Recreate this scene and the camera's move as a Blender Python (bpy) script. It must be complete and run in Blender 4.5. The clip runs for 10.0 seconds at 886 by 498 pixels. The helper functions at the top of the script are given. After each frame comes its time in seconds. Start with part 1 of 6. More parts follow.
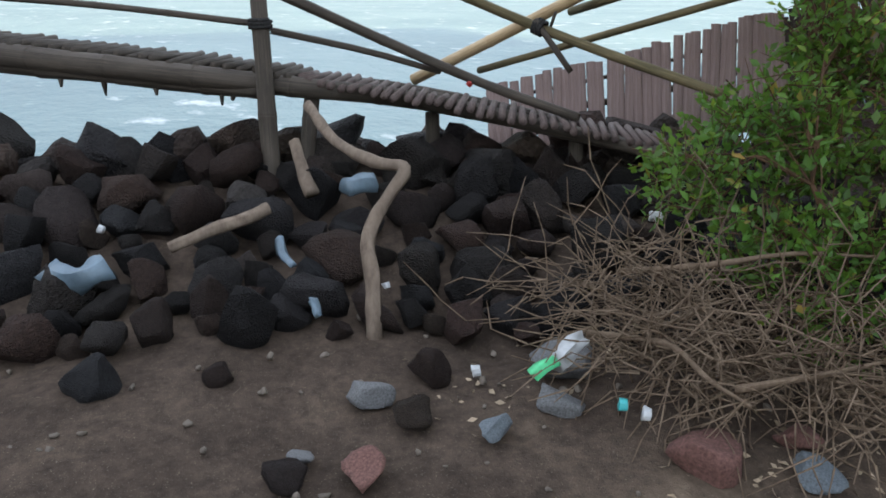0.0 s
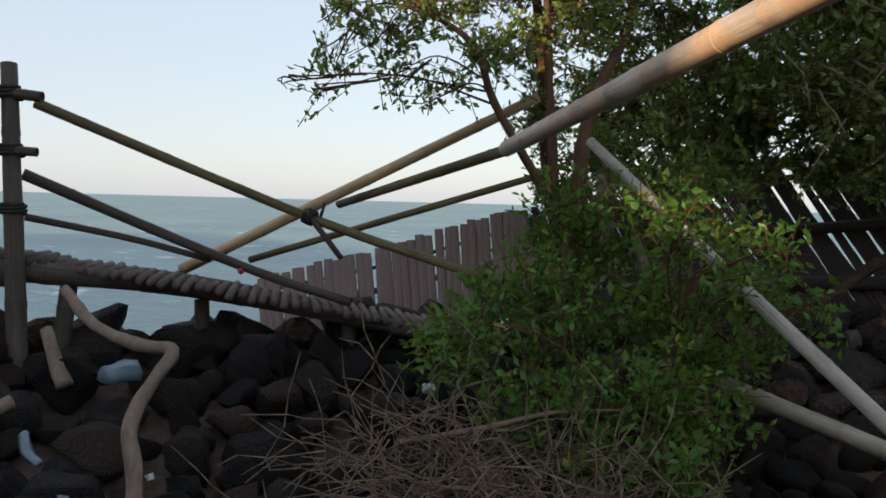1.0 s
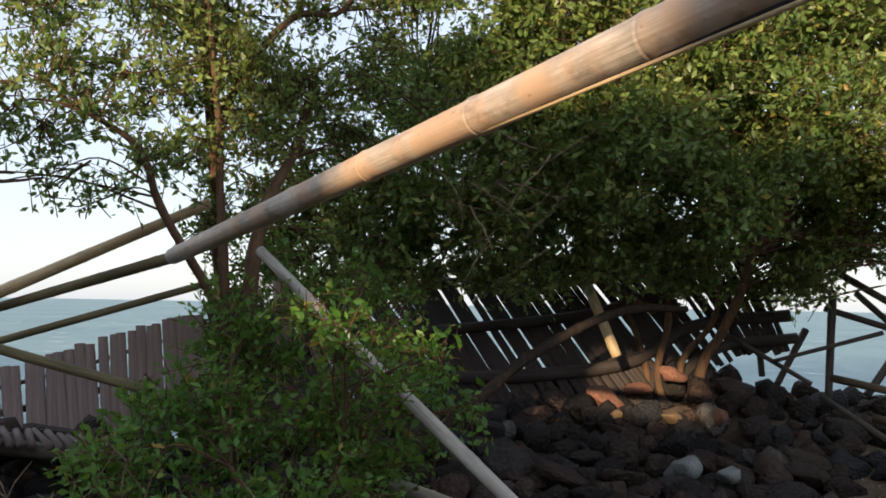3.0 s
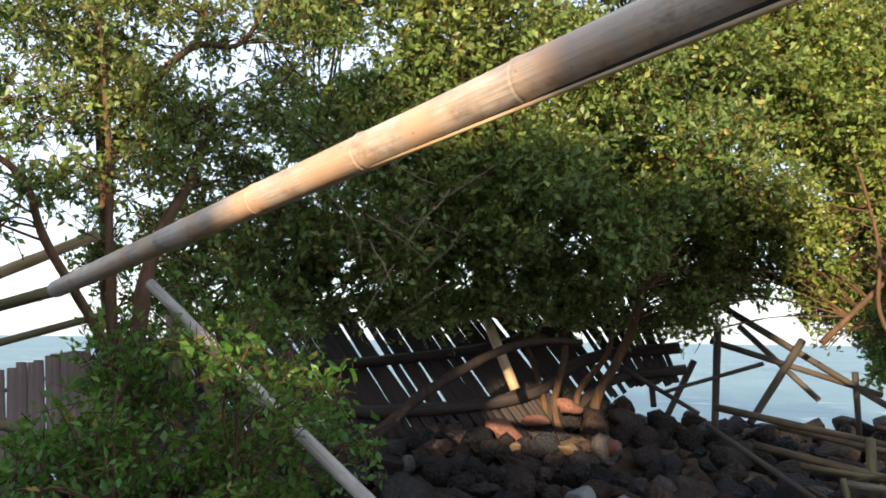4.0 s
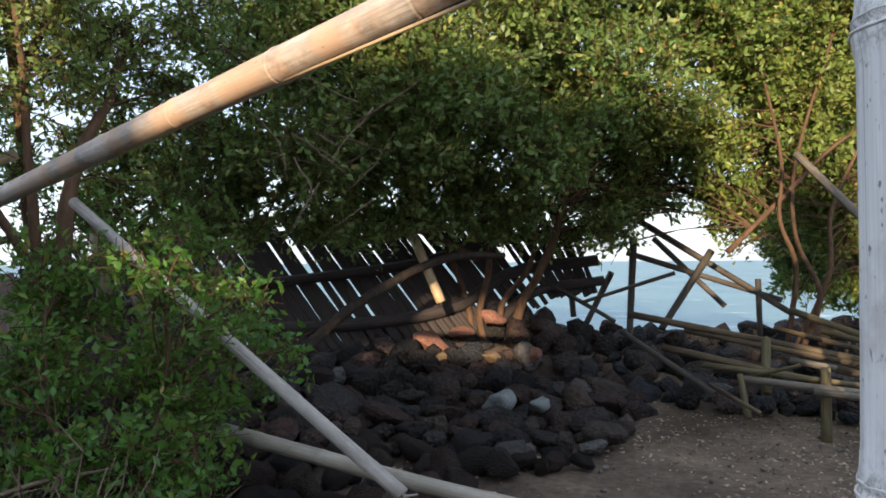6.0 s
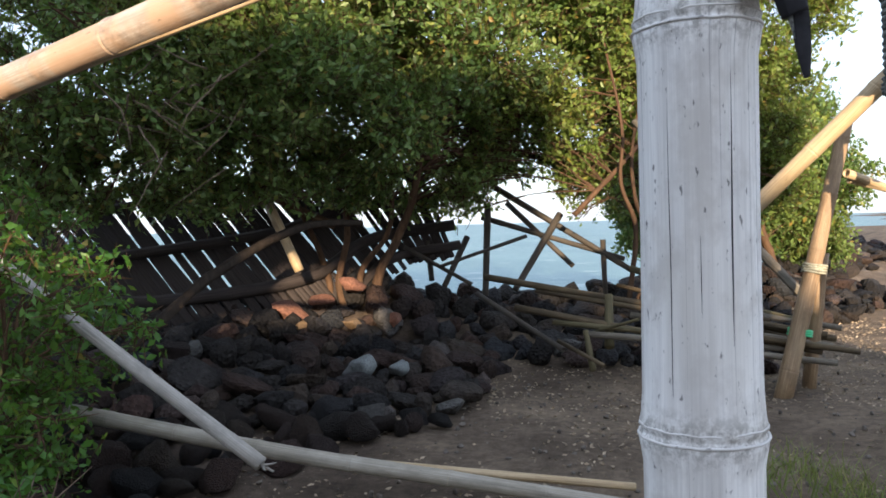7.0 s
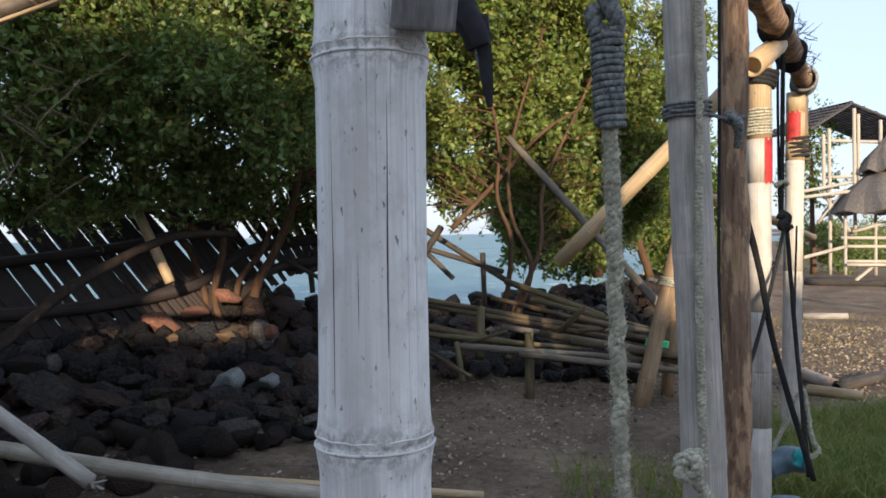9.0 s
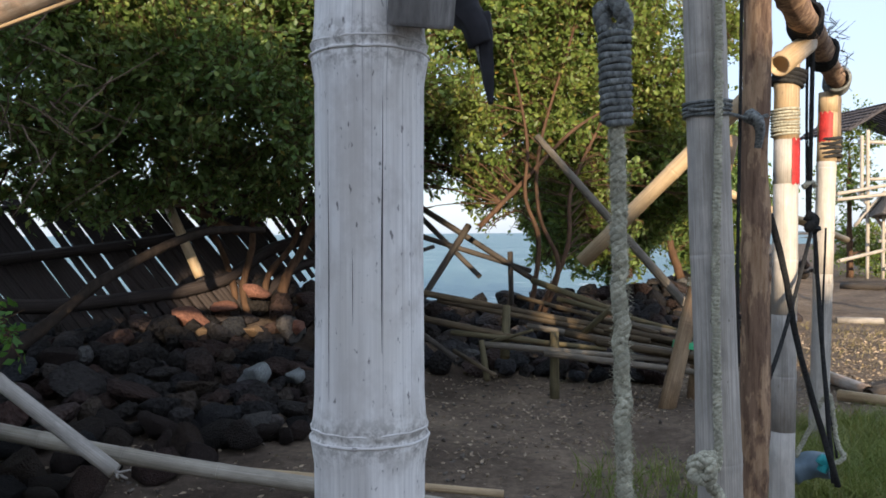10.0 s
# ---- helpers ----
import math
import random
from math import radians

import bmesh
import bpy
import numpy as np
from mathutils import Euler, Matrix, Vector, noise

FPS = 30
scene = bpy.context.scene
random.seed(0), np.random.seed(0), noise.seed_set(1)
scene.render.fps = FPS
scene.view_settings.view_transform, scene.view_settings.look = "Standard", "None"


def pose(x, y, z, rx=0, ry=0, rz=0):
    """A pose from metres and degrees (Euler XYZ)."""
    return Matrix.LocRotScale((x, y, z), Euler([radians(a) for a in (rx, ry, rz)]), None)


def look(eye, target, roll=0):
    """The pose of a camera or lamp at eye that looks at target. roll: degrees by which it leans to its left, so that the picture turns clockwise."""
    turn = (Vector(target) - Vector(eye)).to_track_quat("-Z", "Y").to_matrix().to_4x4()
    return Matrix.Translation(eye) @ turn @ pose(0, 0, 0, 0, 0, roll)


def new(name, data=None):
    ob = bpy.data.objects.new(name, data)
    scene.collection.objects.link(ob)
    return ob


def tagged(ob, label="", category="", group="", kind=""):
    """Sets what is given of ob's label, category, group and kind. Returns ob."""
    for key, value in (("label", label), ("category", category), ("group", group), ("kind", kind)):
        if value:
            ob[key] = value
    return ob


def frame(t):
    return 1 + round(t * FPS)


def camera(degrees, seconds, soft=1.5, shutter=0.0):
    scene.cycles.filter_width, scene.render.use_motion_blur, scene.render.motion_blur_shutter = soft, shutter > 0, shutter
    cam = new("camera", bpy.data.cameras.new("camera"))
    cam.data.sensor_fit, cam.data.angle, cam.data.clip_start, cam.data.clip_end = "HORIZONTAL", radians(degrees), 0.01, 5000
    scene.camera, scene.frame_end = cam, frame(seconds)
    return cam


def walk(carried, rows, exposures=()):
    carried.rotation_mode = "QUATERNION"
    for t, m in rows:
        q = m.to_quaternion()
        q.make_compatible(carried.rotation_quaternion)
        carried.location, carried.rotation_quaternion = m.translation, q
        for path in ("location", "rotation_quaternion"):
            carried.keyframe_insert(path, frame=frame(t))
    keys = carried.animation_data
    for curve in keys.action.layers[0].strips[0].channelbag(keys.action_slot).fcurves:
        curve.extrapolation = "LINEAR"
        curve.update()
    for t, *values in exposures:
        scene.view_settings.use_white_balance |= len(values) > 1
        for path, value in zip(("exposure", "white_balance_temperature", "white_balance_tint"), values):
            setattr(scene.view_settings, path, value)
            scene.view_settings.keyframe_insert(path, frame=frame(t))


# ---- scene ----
# ---- camera and walk ----
cam = camera(57.55, 10.0, soft=1.7)
PATH = [
    (0, pose(-0.393, 0.084, 1.569, 72.08, -0.41, 69.72)),
    (0.5, pose(-0.352, 0.060, 1.440, 81.44, -0.19, 64.96)),
    (1, pose(-0.332, 0.046, 1.453, 86.70, -1.50, 53.71)),
    (1.5, pose(-0.286, 0.041, 1.513, 90.15, -1.32, 48.39)),
    (2, pose(-0.274, 0.053, 1.513, 90.75, -0.52, 41.53)),
    (2.5, pose(-0.254, 0.084, 1.515, 92.62, -1.13, 36.17)),
    (3, pose(-0.227, 0.095, 1.527, 93.95, -0.99, 32.04)),
    (3.2, pose(-0.199, 0.104, 1.518, 94.81, -0.77, 30.15)),
    (4.3, pose(-0.163, 0.089, 1.535, 96.94, 0.07, 24.17)),
    (4.5, pose(-0.160, 0.089, 1.548, 97.32, 0.93, 23.37)),
    (5, pose(-0.099, -0.039, 1.542, 97.14, 1.08, 21.59)),
    (5.5, pose(-0.077, -0.053, 1.483, 95.24, 2.10, 17.31)),
    (5.7, pose(-0.064, -0.051, 1.464, 92.11, 0.17, 20.87)),
    (6.8, pose(0.026, -0.067, 1.477, 89.66, 1.88, 15.01)),
    (7, pose(0.027, -0.112, 1.481, 88.29, 1.70, 10.88)),
    (7.5, pose(0.143, -0.148, 1.457, 87.97, -0.15, 4.10)),
    (8, pose(0.281, -0.146, 1.463, 87.85, 1.47, 2.54)),
    (8.5, pose(0.333, -0.109, 1.474, 88.35, 1.20, 2.30)),
    (9, pose(0.317, -0.117, 1.482, 88.96, 1.08, 4.17)),
    (9.5, pose(0.331, -0.106, 1.487, 89.29, 0.62, 4.36)),
    (10, pose(0.363, -0.119, 1.478, 88.88, 0.41, 6.40)),
]
EXPOSURES = [(0, 1.7, 6900, 10), (0.5, 0.5, 6800, 10), (1, 0.5, 6800, 10), (2, 0.55, 6800, 10), (3.2, 0.82, 6700, 10), (4.5, 1.36, 6350, 10), (5, 1.1, 6250, 10),
             (5.5, 1.1, 6200, 10), (7, 1.2, 6150, 10), (7.5, 1.0, 6000, 10), (9, 0.7, 6000, 10), (10, 0.75, 6000, 10)]
walk(cam, PATH, EXPOSURES)

# ---- world, sun ----
SUN_TO = Vector((0.235, -1.0, 0.0)).normalized()
SUN_EL = radians(12)
world = bpy.data.worlds.new("sky")
scene.world = world
world.use_nodes = True
wn = world.node_tree
sky = wn.nodes.new("ShaderNodeTexSky")
sky.sky_type = "NISHITA"
sky.sun_disc = False
sky.sun_elevation = SUN_EL
sky.sun_rotation = math.atan2(SUN_TO.x, SUN_TO.y)
sky.air_density, sky.dust_density, sky.ozone_density = 1.0, 1.0, 1.5
bg = wn.nodes["Background"]
bg.inputs["Strength"].default_value = 0.15
haze = wn.nodes.new("ShaderNodeMix")
haze.data_type = "RGBA"
haze.inputs["Factor"].default_value = 0.66
haze.inputs["B"].default_value = (3.75, 4.1, 4.85, 1)
wn.links.new(sky.outputs[0], haze.inputs["A"])
wn.links.new(haze.outputs["Result"], bg.inputs["Color"])
sun_data = bpy.data.lights.new("sun", "SUN")
sun_data.energy, sun_data.angle, sun_data.color = 5.0, radians(0.5), (1.0, 0.76, 0.5)
sun = new("sun", sun_data)
sun_dir = Vector((SUN_TO.x * math.cos(SUN_EL), SUN_TO.y * math.cos(SUN_EL), math.sin(SUN_EL)))
sun.matrix_world = look(Vector((0, 0, 30)) + sun_dir * 20, (0, 0, 30))

rng = np.random.default_rng(7)

# ---- materials ----


def material(name, rough=0.8, spec=0.3):
    m = bpy.data.materials.new(name)
    m.use_nodes = True
    nt = m.node_tree
    b = nt.nodes["Principled BSDF"]
    b.inputs["Roughness"].default_value = rough
    b.inputs["Specular IOR Level"].default_value = spec
    return m, nt, b


def ramp(nt, fac, stops):
    r = nt.nodes.new("ShaderNodeValToRGB")
    el = r.color_ramp.elements
    while len(el) < len(stops):
        el.new(0.5)
    for e, (p, c) in zip(el, stops):
        e.position, e.color = p, (*c, 1)
    nt.links.new(fac, r.inputs[0])
    return r.outputs[0]


def noise_tex(nt, vec, scale, detail=6, rough=0.6, stretch=None):
    if stretch:
        mp = nt.nodes.new("ShaderNodeMapping")
        mp.inputs["Scale"].default_value = stretch
        nt.links.new(vec, mp.inputs[0])
        vec = mp.outputs[0]
    n = nt.nodes.new("ShaderNodeTexNoise")
    n.inputs["Scale"].default_value = scale
    n.inputs["Detail"].default_value = detail
    n.inputs["Roughness"].default_value = rough
    nt.links.new(vec, n.inputs["Vector"])
    return n.outputs["Fac"]


def mix(nt, fac, a, b, mode="MIX"):
    n = nt.nodes.new("ShaderNodeMix")
    n.data_type, n.blend_type = "RGBA", mode
    for sock, v in ((n.inputs["Factor"], fac), (n.inputs["A"], a), (n.inputs["B"], b)):
        if isinstance(v, (int, float)):
            sock.default_value = v
        elif isinstance(v, tuple):
            sock.default_value = (*v, 1)
        else:
            nt.links.new(v, sock)
    return n.outputs["Result"]


def bump(nt, b, height, strength, distance):
    n = nt.nodes.new("ShaderNodeBump")
    n.inputs["Strength"].default_value, n.inputs["Distance"].default_value = strength, distance
    nt.links.new(height, n.inputs["Height"])
    nt.links.new(n.outputs[0], b.inputs["Normal"])


def coords(nt, kind="Object"):
    return nt.nodes.new("ShaderNodeTexCoord").outputs[kind]


def shade_per(nt, island):
    if island:
        return nt.nodes.new("ShaderNodeNewGeometry").outputs["Random Per Island"]
    return nt.nodes.new("ShaderNodeObjectInfo").outputs["Random"]


def mat_bamboo(name, dark, mid, light, rough=0.55, blotch=0.5, warm=None):
    """Weathered culm: fine streaks along the length, stains across it."""
    m, nt, b = material(name, rough, 0.35)
    uv = coords(nt, "UV")
    streak = noise_tex(nt, uv, 1.0, 8, 0.7, (140, 2.2, 1))
    stain = noise_tex(nt, uv, 1.0, 6, 0.65, (14, 5, 1))
    big = noise_tex(nt, uv, 1.0, 3, 0.5, (3, 1.6, 1))
    c = ramp(nt, streak, [(0.3, dark), (0.5, mid), (0.72, light)])
    c = mix(nt, ramp(nt, stain, [(0.38, (blotch,) * 3), (0.6, (0, 0, 0))]), c, tuple(v * 0.45 for v in mid))
    c = mix(nt, ramp(nt, big, [(0.45, (0, 0, 0)), (0.7, (0.45,) * 3)]), c, light)
    if warm:
        run = noise_tex(nt, uv, 1.0, 5, 0.6, (1.2, 3.4, 1))
        c = mix(nt, ramp(nt, run, [(0.46, (0, 0, 0)), (0.56, (0.75,) * 3)]), c, warm)
        soot = noise_tex(nt, uv, 1.0, 7, 0.7, (9, 4.2, 1))
        c = mix(nt, ramp(nt, soot, [(0.36, (0.45,) * 3), (0.45, (0, 0, 0))]), c, tuple(v * 0.3 for v in dark))
    spots = noise_tex(nt, uv, 1.0, 2, 0.5, (90, 30, 1))
    c = mix(nt, ramp(nt, spots, [(0.70, (0, 0, 0)), (0.76, (0.55,) * 3)]), c, (0.05, 0.045, 0.04))
    nt.links.new(c, b.inputs["Base Color"])
    bump(nt, b, streak, 0.35, 0.003)
    return m


def mat_old_culm(first=0.2, gap=0.5):
    """Bleached bamboo: fine fibres, grey blotches, dark specks and lichen at the nodes."""
    m, nt, b = material("bamboo_bleached", 0.68, 0.25)
    uv = coords(nt, "UV")
    fibre = noise_tex(nt, uv, 1.0, 8, 0.75, (210, 3.0, 1))
    band = noise_tex(nt, uv, 1.0, 5, 0.6, (26, 1.2, 1))
    cloud = noise_tex(nt, uv, 1.0, 6, 0.65, (12, 9, 1))
    tint = noise_tex(nt, uv, 1.0, 3, 0.5, (5, 2.2, 1))
    c = ramp(nt, band, [(0.3, (0.54, 0.52, 0.5)), (0.5, (0.76, 0.745, 0.73)), (0.66, (0.86, 0.85, 0.835))])
    c = mix(nt, 0.75, c, ramp(nt, fibre, [(0.3, (0.76, 0.755, 0.75)), (0.6, (1.1, 1.09, 1.07))]), "MULTIPLY")
    c = mix(nt, ramp(nt, cloud, [(0.38, (0.6,) * 3), (0.52, (0, 0, 0))]), c, (0.5, 0.47, 0.44))
    c = mix(nt, ramp(nt, tint, [(0.5, (0, 0, 0)), (0.7, (0.5,) * 3)]), c, (0.6, 0.56, 0.5))
    speck = noise_tex(nt, uv, 1.0, 3, 0.6, (110, 45, 1))
    c = mix(nt, ramp(nt, speck, [(0.635, (0, 0, 0)), (0.7, (0.75,) * 3)]), c, (0.07, 0.065, 0.06))
    sep = nt.nodes.new("ShaderNodeSeparateXYZ")
    nt.links.new(uv, sep.inputs[0])
    val = sep.outputs["Y"]
    for op, k in (("SUBTRACT", first), ("DIVIDE", gap), ("FRACT", None), ("SUBTRACT", 0.5), ("ABSOLUTE", None)):
        mth = nt.nodes.new("ShaderNodeMath")
        mth.operation = op
        nt.links.new(val, mth.inputs[0])
        if k is not None:
            mth.inputs[1].default_value = k
        val = mth.outputs[0]
    rag = noise_tex(nt, uv, 1.0, 6, 0.75, (70, 60, 1))
    ring = ramp(nt, val, [(0.42, (0, 0, 0)), (0.485, (1, 1, 1))])
    c = mix(nt, mix(nt, 1.0, ring, ramp(nt, rag, [(0.47, (0, 0, 0)), (0.58, (0.8,) * 3)]), "MULTIPLY"), c, (0.28, 0.265, 0.24))
    c = mix(nt, mix(nt, 1.0, ring, ramp(nt, rag, [(0.36, (0.9,) * 3), (0.46, (0, 0, 0))]), "MULTIPLY"), c, (0.82, 0.82, 0.8))
    hair = noise_tex(nt, uv, 1.0, 2, 0.5, (320, 0.8, 1))
    c = mix(nt, ramp(nt, hair, [(0.63, (0, 0, 0)), (0.70, (0.6,) * 3)]), c, (0.2, 0.19, 0.19))
    nt.links.new(c, b.inputs["Base Color"])
    bump(nt, b, fibre, 0.18, 0.002)
    return m


def mat_bark(name, dark, light, scale=1.0, rough=0.9):
    m, nt, b = material(name, rough, 0.15)
    co = coords(nt)
    n1 = noise_tex(nt, co, 22 * scale, 8, 0.7, (1, 1, 0.25))
    n2 = noise_tex(nt, co, 3 * scale, 4)
    c = ramp(nt, n1, [(0.35, dark), (0.65, light)])
    c = mix(nt, n2, c, tuple(v * 0.5 for v in light))
    nt.links.new(c, b.inputs["Base Color"])
    bump(nt, b, n1, 0.8, 0.01)
    return m


def mat_peeling():
    """A log with pale bare wood where the bark has come off."""
    m, nt, b = material("peeling_bark", 0.85, 0.2)
    co = coords(nt)
    patch = noise_tex(nt, co, 17, 6, 0.65, (1, 1, 0.4))
    grain = noise_tex(nt, co, 60, 6, 0.7, (1, 1, 0.08))
    wood = ramp(nt, grain, [(0.35, (0.28, 0.17, 0.1)), (0.65, (0.56, 0.39, 0.25))])
    barkc = ramp(nt, grain, [(0.35, (0.12, 0.075, 0.052)), (0.65, (0.33, 0.215, 0.145))])
    k = ramp(nt, patch, [(0.46, (0, 0, 0)), (0.52, (1, 1, 1))])
    nt.links.new(mix(nt, k, wood, barkc), b.inputs["Base Color"])
    bump(nt, b, mix(nt, 0.4, patch, grain), 0.9, 0.02)
    return m


def mat_rock(name, island):
    m, nt, b = material(name, 0.85, 0.25)
    co = coords(nt)
    n1 = noise_tex(nt, co, 9, 9, 0.7)
    n2 = noise_tex(nt, co, 60, 4, 0.6)
    vo = nt.nodes.new("ShaderNodeTexVoronoi")
    vo.inputs["Scale"].default_value = 26
    nt.links.new(co, vo.inputs["Vector"])
    tone = ramp(nt, shade_per(nt, island), [(0.0, (0.010, 0.010, 0.012)), (0.28, (0.022, 0.019, 0.017)), (0.48, (0.038, 0.023, 0.019)),
                                            (0.64, (0.024, 0.027, 0.032)), (0.8, (0.045, 0.034, 0.026)), (0.92, (0.055, 0.032, 0.027)), (1.0, (0.1, 0.1, 0.098))])
    c = mix(nt, 0.75, tone, ramp(nt, n1, [(0.3, (0.35, 0.34, 0.33)), (0.7, (1.5, 1.45, 1.4))]), "MULTIPLY")
    c = mix(nt, ramp(nt, n2, [(0.6, (0, 0, 0)), (0.75, (0.22,) * 3)]), c, (0.2, 0.19, 0.16))
    nt.links.new(c, b.inputs["Base Color"])
    h = mix(nt, 0.5, n1, vo.outputs["Distance"])
    bump(nt, b, h, 1.0, 0.06)
    return m


def mat_leaf(name, a, bcol, yellow, translucent=0.45):
    m, nt, b = material(name, 0.42, 0.45)
    rnd = shade_per(nt, True)
    co = coords(nt)
    big = noise_tex(nt, co, 0.9, 3)
    c = ramp(nt, rnd, [(0.0, a), (0.45, bcol), (0.86, tuple(v * 1.25 for v in bcol)), (0.97, yellow), (1.0, (0.32, 0.20, 0.05))])
    c = mix(nt, ramp(nt, big, [(0.4, (0, 0, 0)), (0.65, (0.6,) * 3)]), c, mix(nt, 0.5, c, yellow))
    nt.links.new(c, b.inputs["Base Color"])
    tr = nt.nodes.new("ShaderNodeBsdfTranslucent")
    nt.links.new(mix(nt, 0.35, c, (0.25, 0.32, 0.03)), tr.inputs["Color"])
    sh = nt.nodes.new("ShaderNodeMixShader")
    sh.inputs[0].default_value = translucent
    nt.links.new(b.outputs[0], sh.inputs[1])
    nt.links.new(tr.outputs[0], sh.inputs[2])
    nt.links.new(sh.outputs[0], nt.nodes["Material Output"].inputs["Surface"])
    return m


def mat_plain(name, col, rough=0.7, var=0.35, scale=25.0, metal=0.0):
    m, nt, b = material(name, rough, 0.4)
    n = noise_tex(nt, coords(nt), scale, 6, 0.65)
    lo, hi = tuple(v * (1 - var) for v in col), tuple(min(1, v * (1 + var)) for v in col)
    nt.links.new(ramp(nt, n, [(0.3, lo), (0.7, hi)]), b.inputs["Base Color"])
    b.inputs["Metallic"].default_value = metal
    bump(nt, b, n, 0.4, 0.004)
    return m


def mat_rope(name, dark, light, scale=1.0):
    m, nt, b = material(name, 0.95, 0.1)
    uv = coords(nt, "UV")
    n = noise_tex(nt, uv, 1.0, 5, 0.7, (40 * scale, 120 * scale, 1))
    n2 = noise_tex(nt, uv, 1.0, 3, 0.5, (3, 9, 1))
    c = ramp(nt, n, [(0.35, dark), (0.65, light)])
    c = mix(nt, ramp(nt, n2, [(0.45, (0, 0, 0)), (0.6, (0.6,) * 3)]), c, tuple(v * 0.42 for v in light))
    nt.links.new(c, b.inputs["Base Color"])
    bump(nt, b, n, 0.8, 0.004)
    return m


def mat_ground():
    m, nt, b = material("sandy_soil", 0.95, 0.1)
    co = coords(nt)
    n1 = noise_tex(nt, co, 1.1, 6, 0.6)
    n2 = noise_tex(nt, co, 14, 8, 0.75)
    n3 = noise_tex(nt, co, 120, 3, 0.6)
    c = ramp(nt, n1, [(0.35, (0.115, 0.09, 0.068)), (0.55, (0.18, 0.142, 0.106)), (0.72, (0.26, 0.205, 0.15))])
    # darker towards the water; the lighter landward colour holds dry litter and dappled sun
    sep = nt.nodes.new("ShaderNodeSeparateXYZ")
    nt.links.new(co, sep.inputs[0])
    edge = nt.nodes.new("ShaderNodeMath")
    edge.operation = "MULTIPLY_ADD"
    nt.links.new(n1, edge.inputs[0])
    edge.inputs[1].default_value = 2.4
    nt.links.new(sep.outputs["X"], edge.inputs[2])
    span = nt.nodes.new("ShaderNodeMapRange")
    span.inputs["From Min"].default_value, span.inputs["From Max"].default_value = -1.4, 1.6
    nt.links.new(edge.outputs[0], span.inputs["Value"])
    shore_tone = ramp(nt, n1, [(0.35, (0.048, 0.037, 0.03)), (0.55, (0.08, 0.062, 0.05)), (0.72, (0.125, 0.098, 0.075))])
    c = mix(nt, span.outputs["Result"], shore_tone, c)
    c = mix(nt, 0.6, c, ramp(nt, n2, [(0.32, (0.28, 0.28, 0.28)), (0.68, (1.7, 1.62, 1.55))]), "MULTIPLY")
    c = mix(nt, ramp(nt, n3, [(0.62, (0, 0, 0)), (0.72, (0.5,) * 3)]), c, (0.3, 0.26, 0.2))
    nt.links.new(c, b.inputs["Base Color"])
    h = mix(nt, 0.4, n2, n3)
    bump(nt, b, h, 0.7, 0.03)
    return m


def mat_sea():
    m, nt, b = material("sea_water", 0.4, 0.2)
    co = coords(nt)
    w1 = noise_tex(nt, co, 0.8, 6, 0.65, (0.6, 1.0, 1))
    w2 = noise_tex(nt, co, 0.07, 3, 0.5)
    c = ramp(nt, w2, [(0.35, (0.1, 0.19, 0.21)), (0.65, (0.16, 0.26, 0.27))])
    c = mix(nt, ramp(nt, w1, [(0.6, (0, 0, 0)), (0.7, (0.75,) * 3)]), c, (0.7, 0.75, 0.75))
    nt.links.new(c, b.inputs["Base Color"])
    bump(nt, b, w1, 0.7, 0.3)
    return m


M_POST = mat_old_culm(0.284, 0.493)
M_POLE = mat_bamboo("bamboo_silver_tan", (0.25, 0.195, 0.15), (0.45, 0.38, 0.32), (0.66, 0.605, 0.55), 0.42, 0.6, (0.48, 0.31, 0.2))
M_PALE_POLE = mat_bamboo("bamboo_grey_tan", (0.17, 0.15, 0.115), (0.33, 0.295, 0.235), (0.5, 0.465, 0.4), 0.6, 0.5)
M_TAN = mat_bamboo("bamboo_tan", (0.28, 0.19, 0.1), (0.48, 0.35, 0.2), (0.62, 0.5, 0.33), 0.5, 0.4)
M_OLD = mat_bamboo("bamboo_old_brown", (0.1, 0.075, 0.05), (0.2, 0.15, 0.1), (0.33, 0.26, 0.18), 0.7, 0.5)
M_DARK = mat_bamboo("bamboo_dark", (0.025, 0.022, 0.02), (0.06, 0.05, 0.04), (0.12, 0.1, 0.08), 0.75, 0.5)
M_GREY = mat_bamboo("plank_grey", (0.17, 0.155, 0.135), (0.33, 0.305, 0.27), (0.5, 0.475, 0.43), 0.8, 0.6)
M_APOST = mat_bamboo("post_bleached", (0.26, 0.235, 0.2), (0.47, 0.435, 0.385), (0.66, 0.62, 0.56), 0.75, 0.6)
M_MOSS = mat_bamboo("pole_mossy", (0.045, 0.045, 0.022), (0.11, 0.093, 0.047), (0.24, 0.185, 0.1), 0.8, 0.5)
M_PROP = mat_bamboo("bamboo_brown_tan", (0.11, 0.068, 0.04), (0.3, 0.2, 0.115), (0.46, 0.34, 0.21), 0.6, 0.6)
M_HEAP = mat_bamboo("bamboo_rotting", (0.028, 0.021, 0.013), (0.08, 0.058, 0.033), (0.22, 0.16, 0.088), 0.75, 0.7)
M_HEAP_PALE = mat_bamboo("bamboo_rotting_grey", (0.07, 0.06, 0.046), (0.16, 0.137, 0.105), (0.32, 0.28, 0.22), 0.75, 0.65)
M_SLAT = mat_bamboo("slat_weathered", (0.045, 0.033, 0.03), (0.11, 0.082, 0.075), (0.21, 0.165, 0.15), 0.75, 0.4)
# one fence wood twice: backlight and open-sky light are put into the colours
M_SLAT_BACKLIT = mat_bamboo("slat_backlit", (0.012, 0.01, 0.01), (0.035, 0.027, 0.025), (0.08, 0.062, 0.055), 0.8, 0.4)
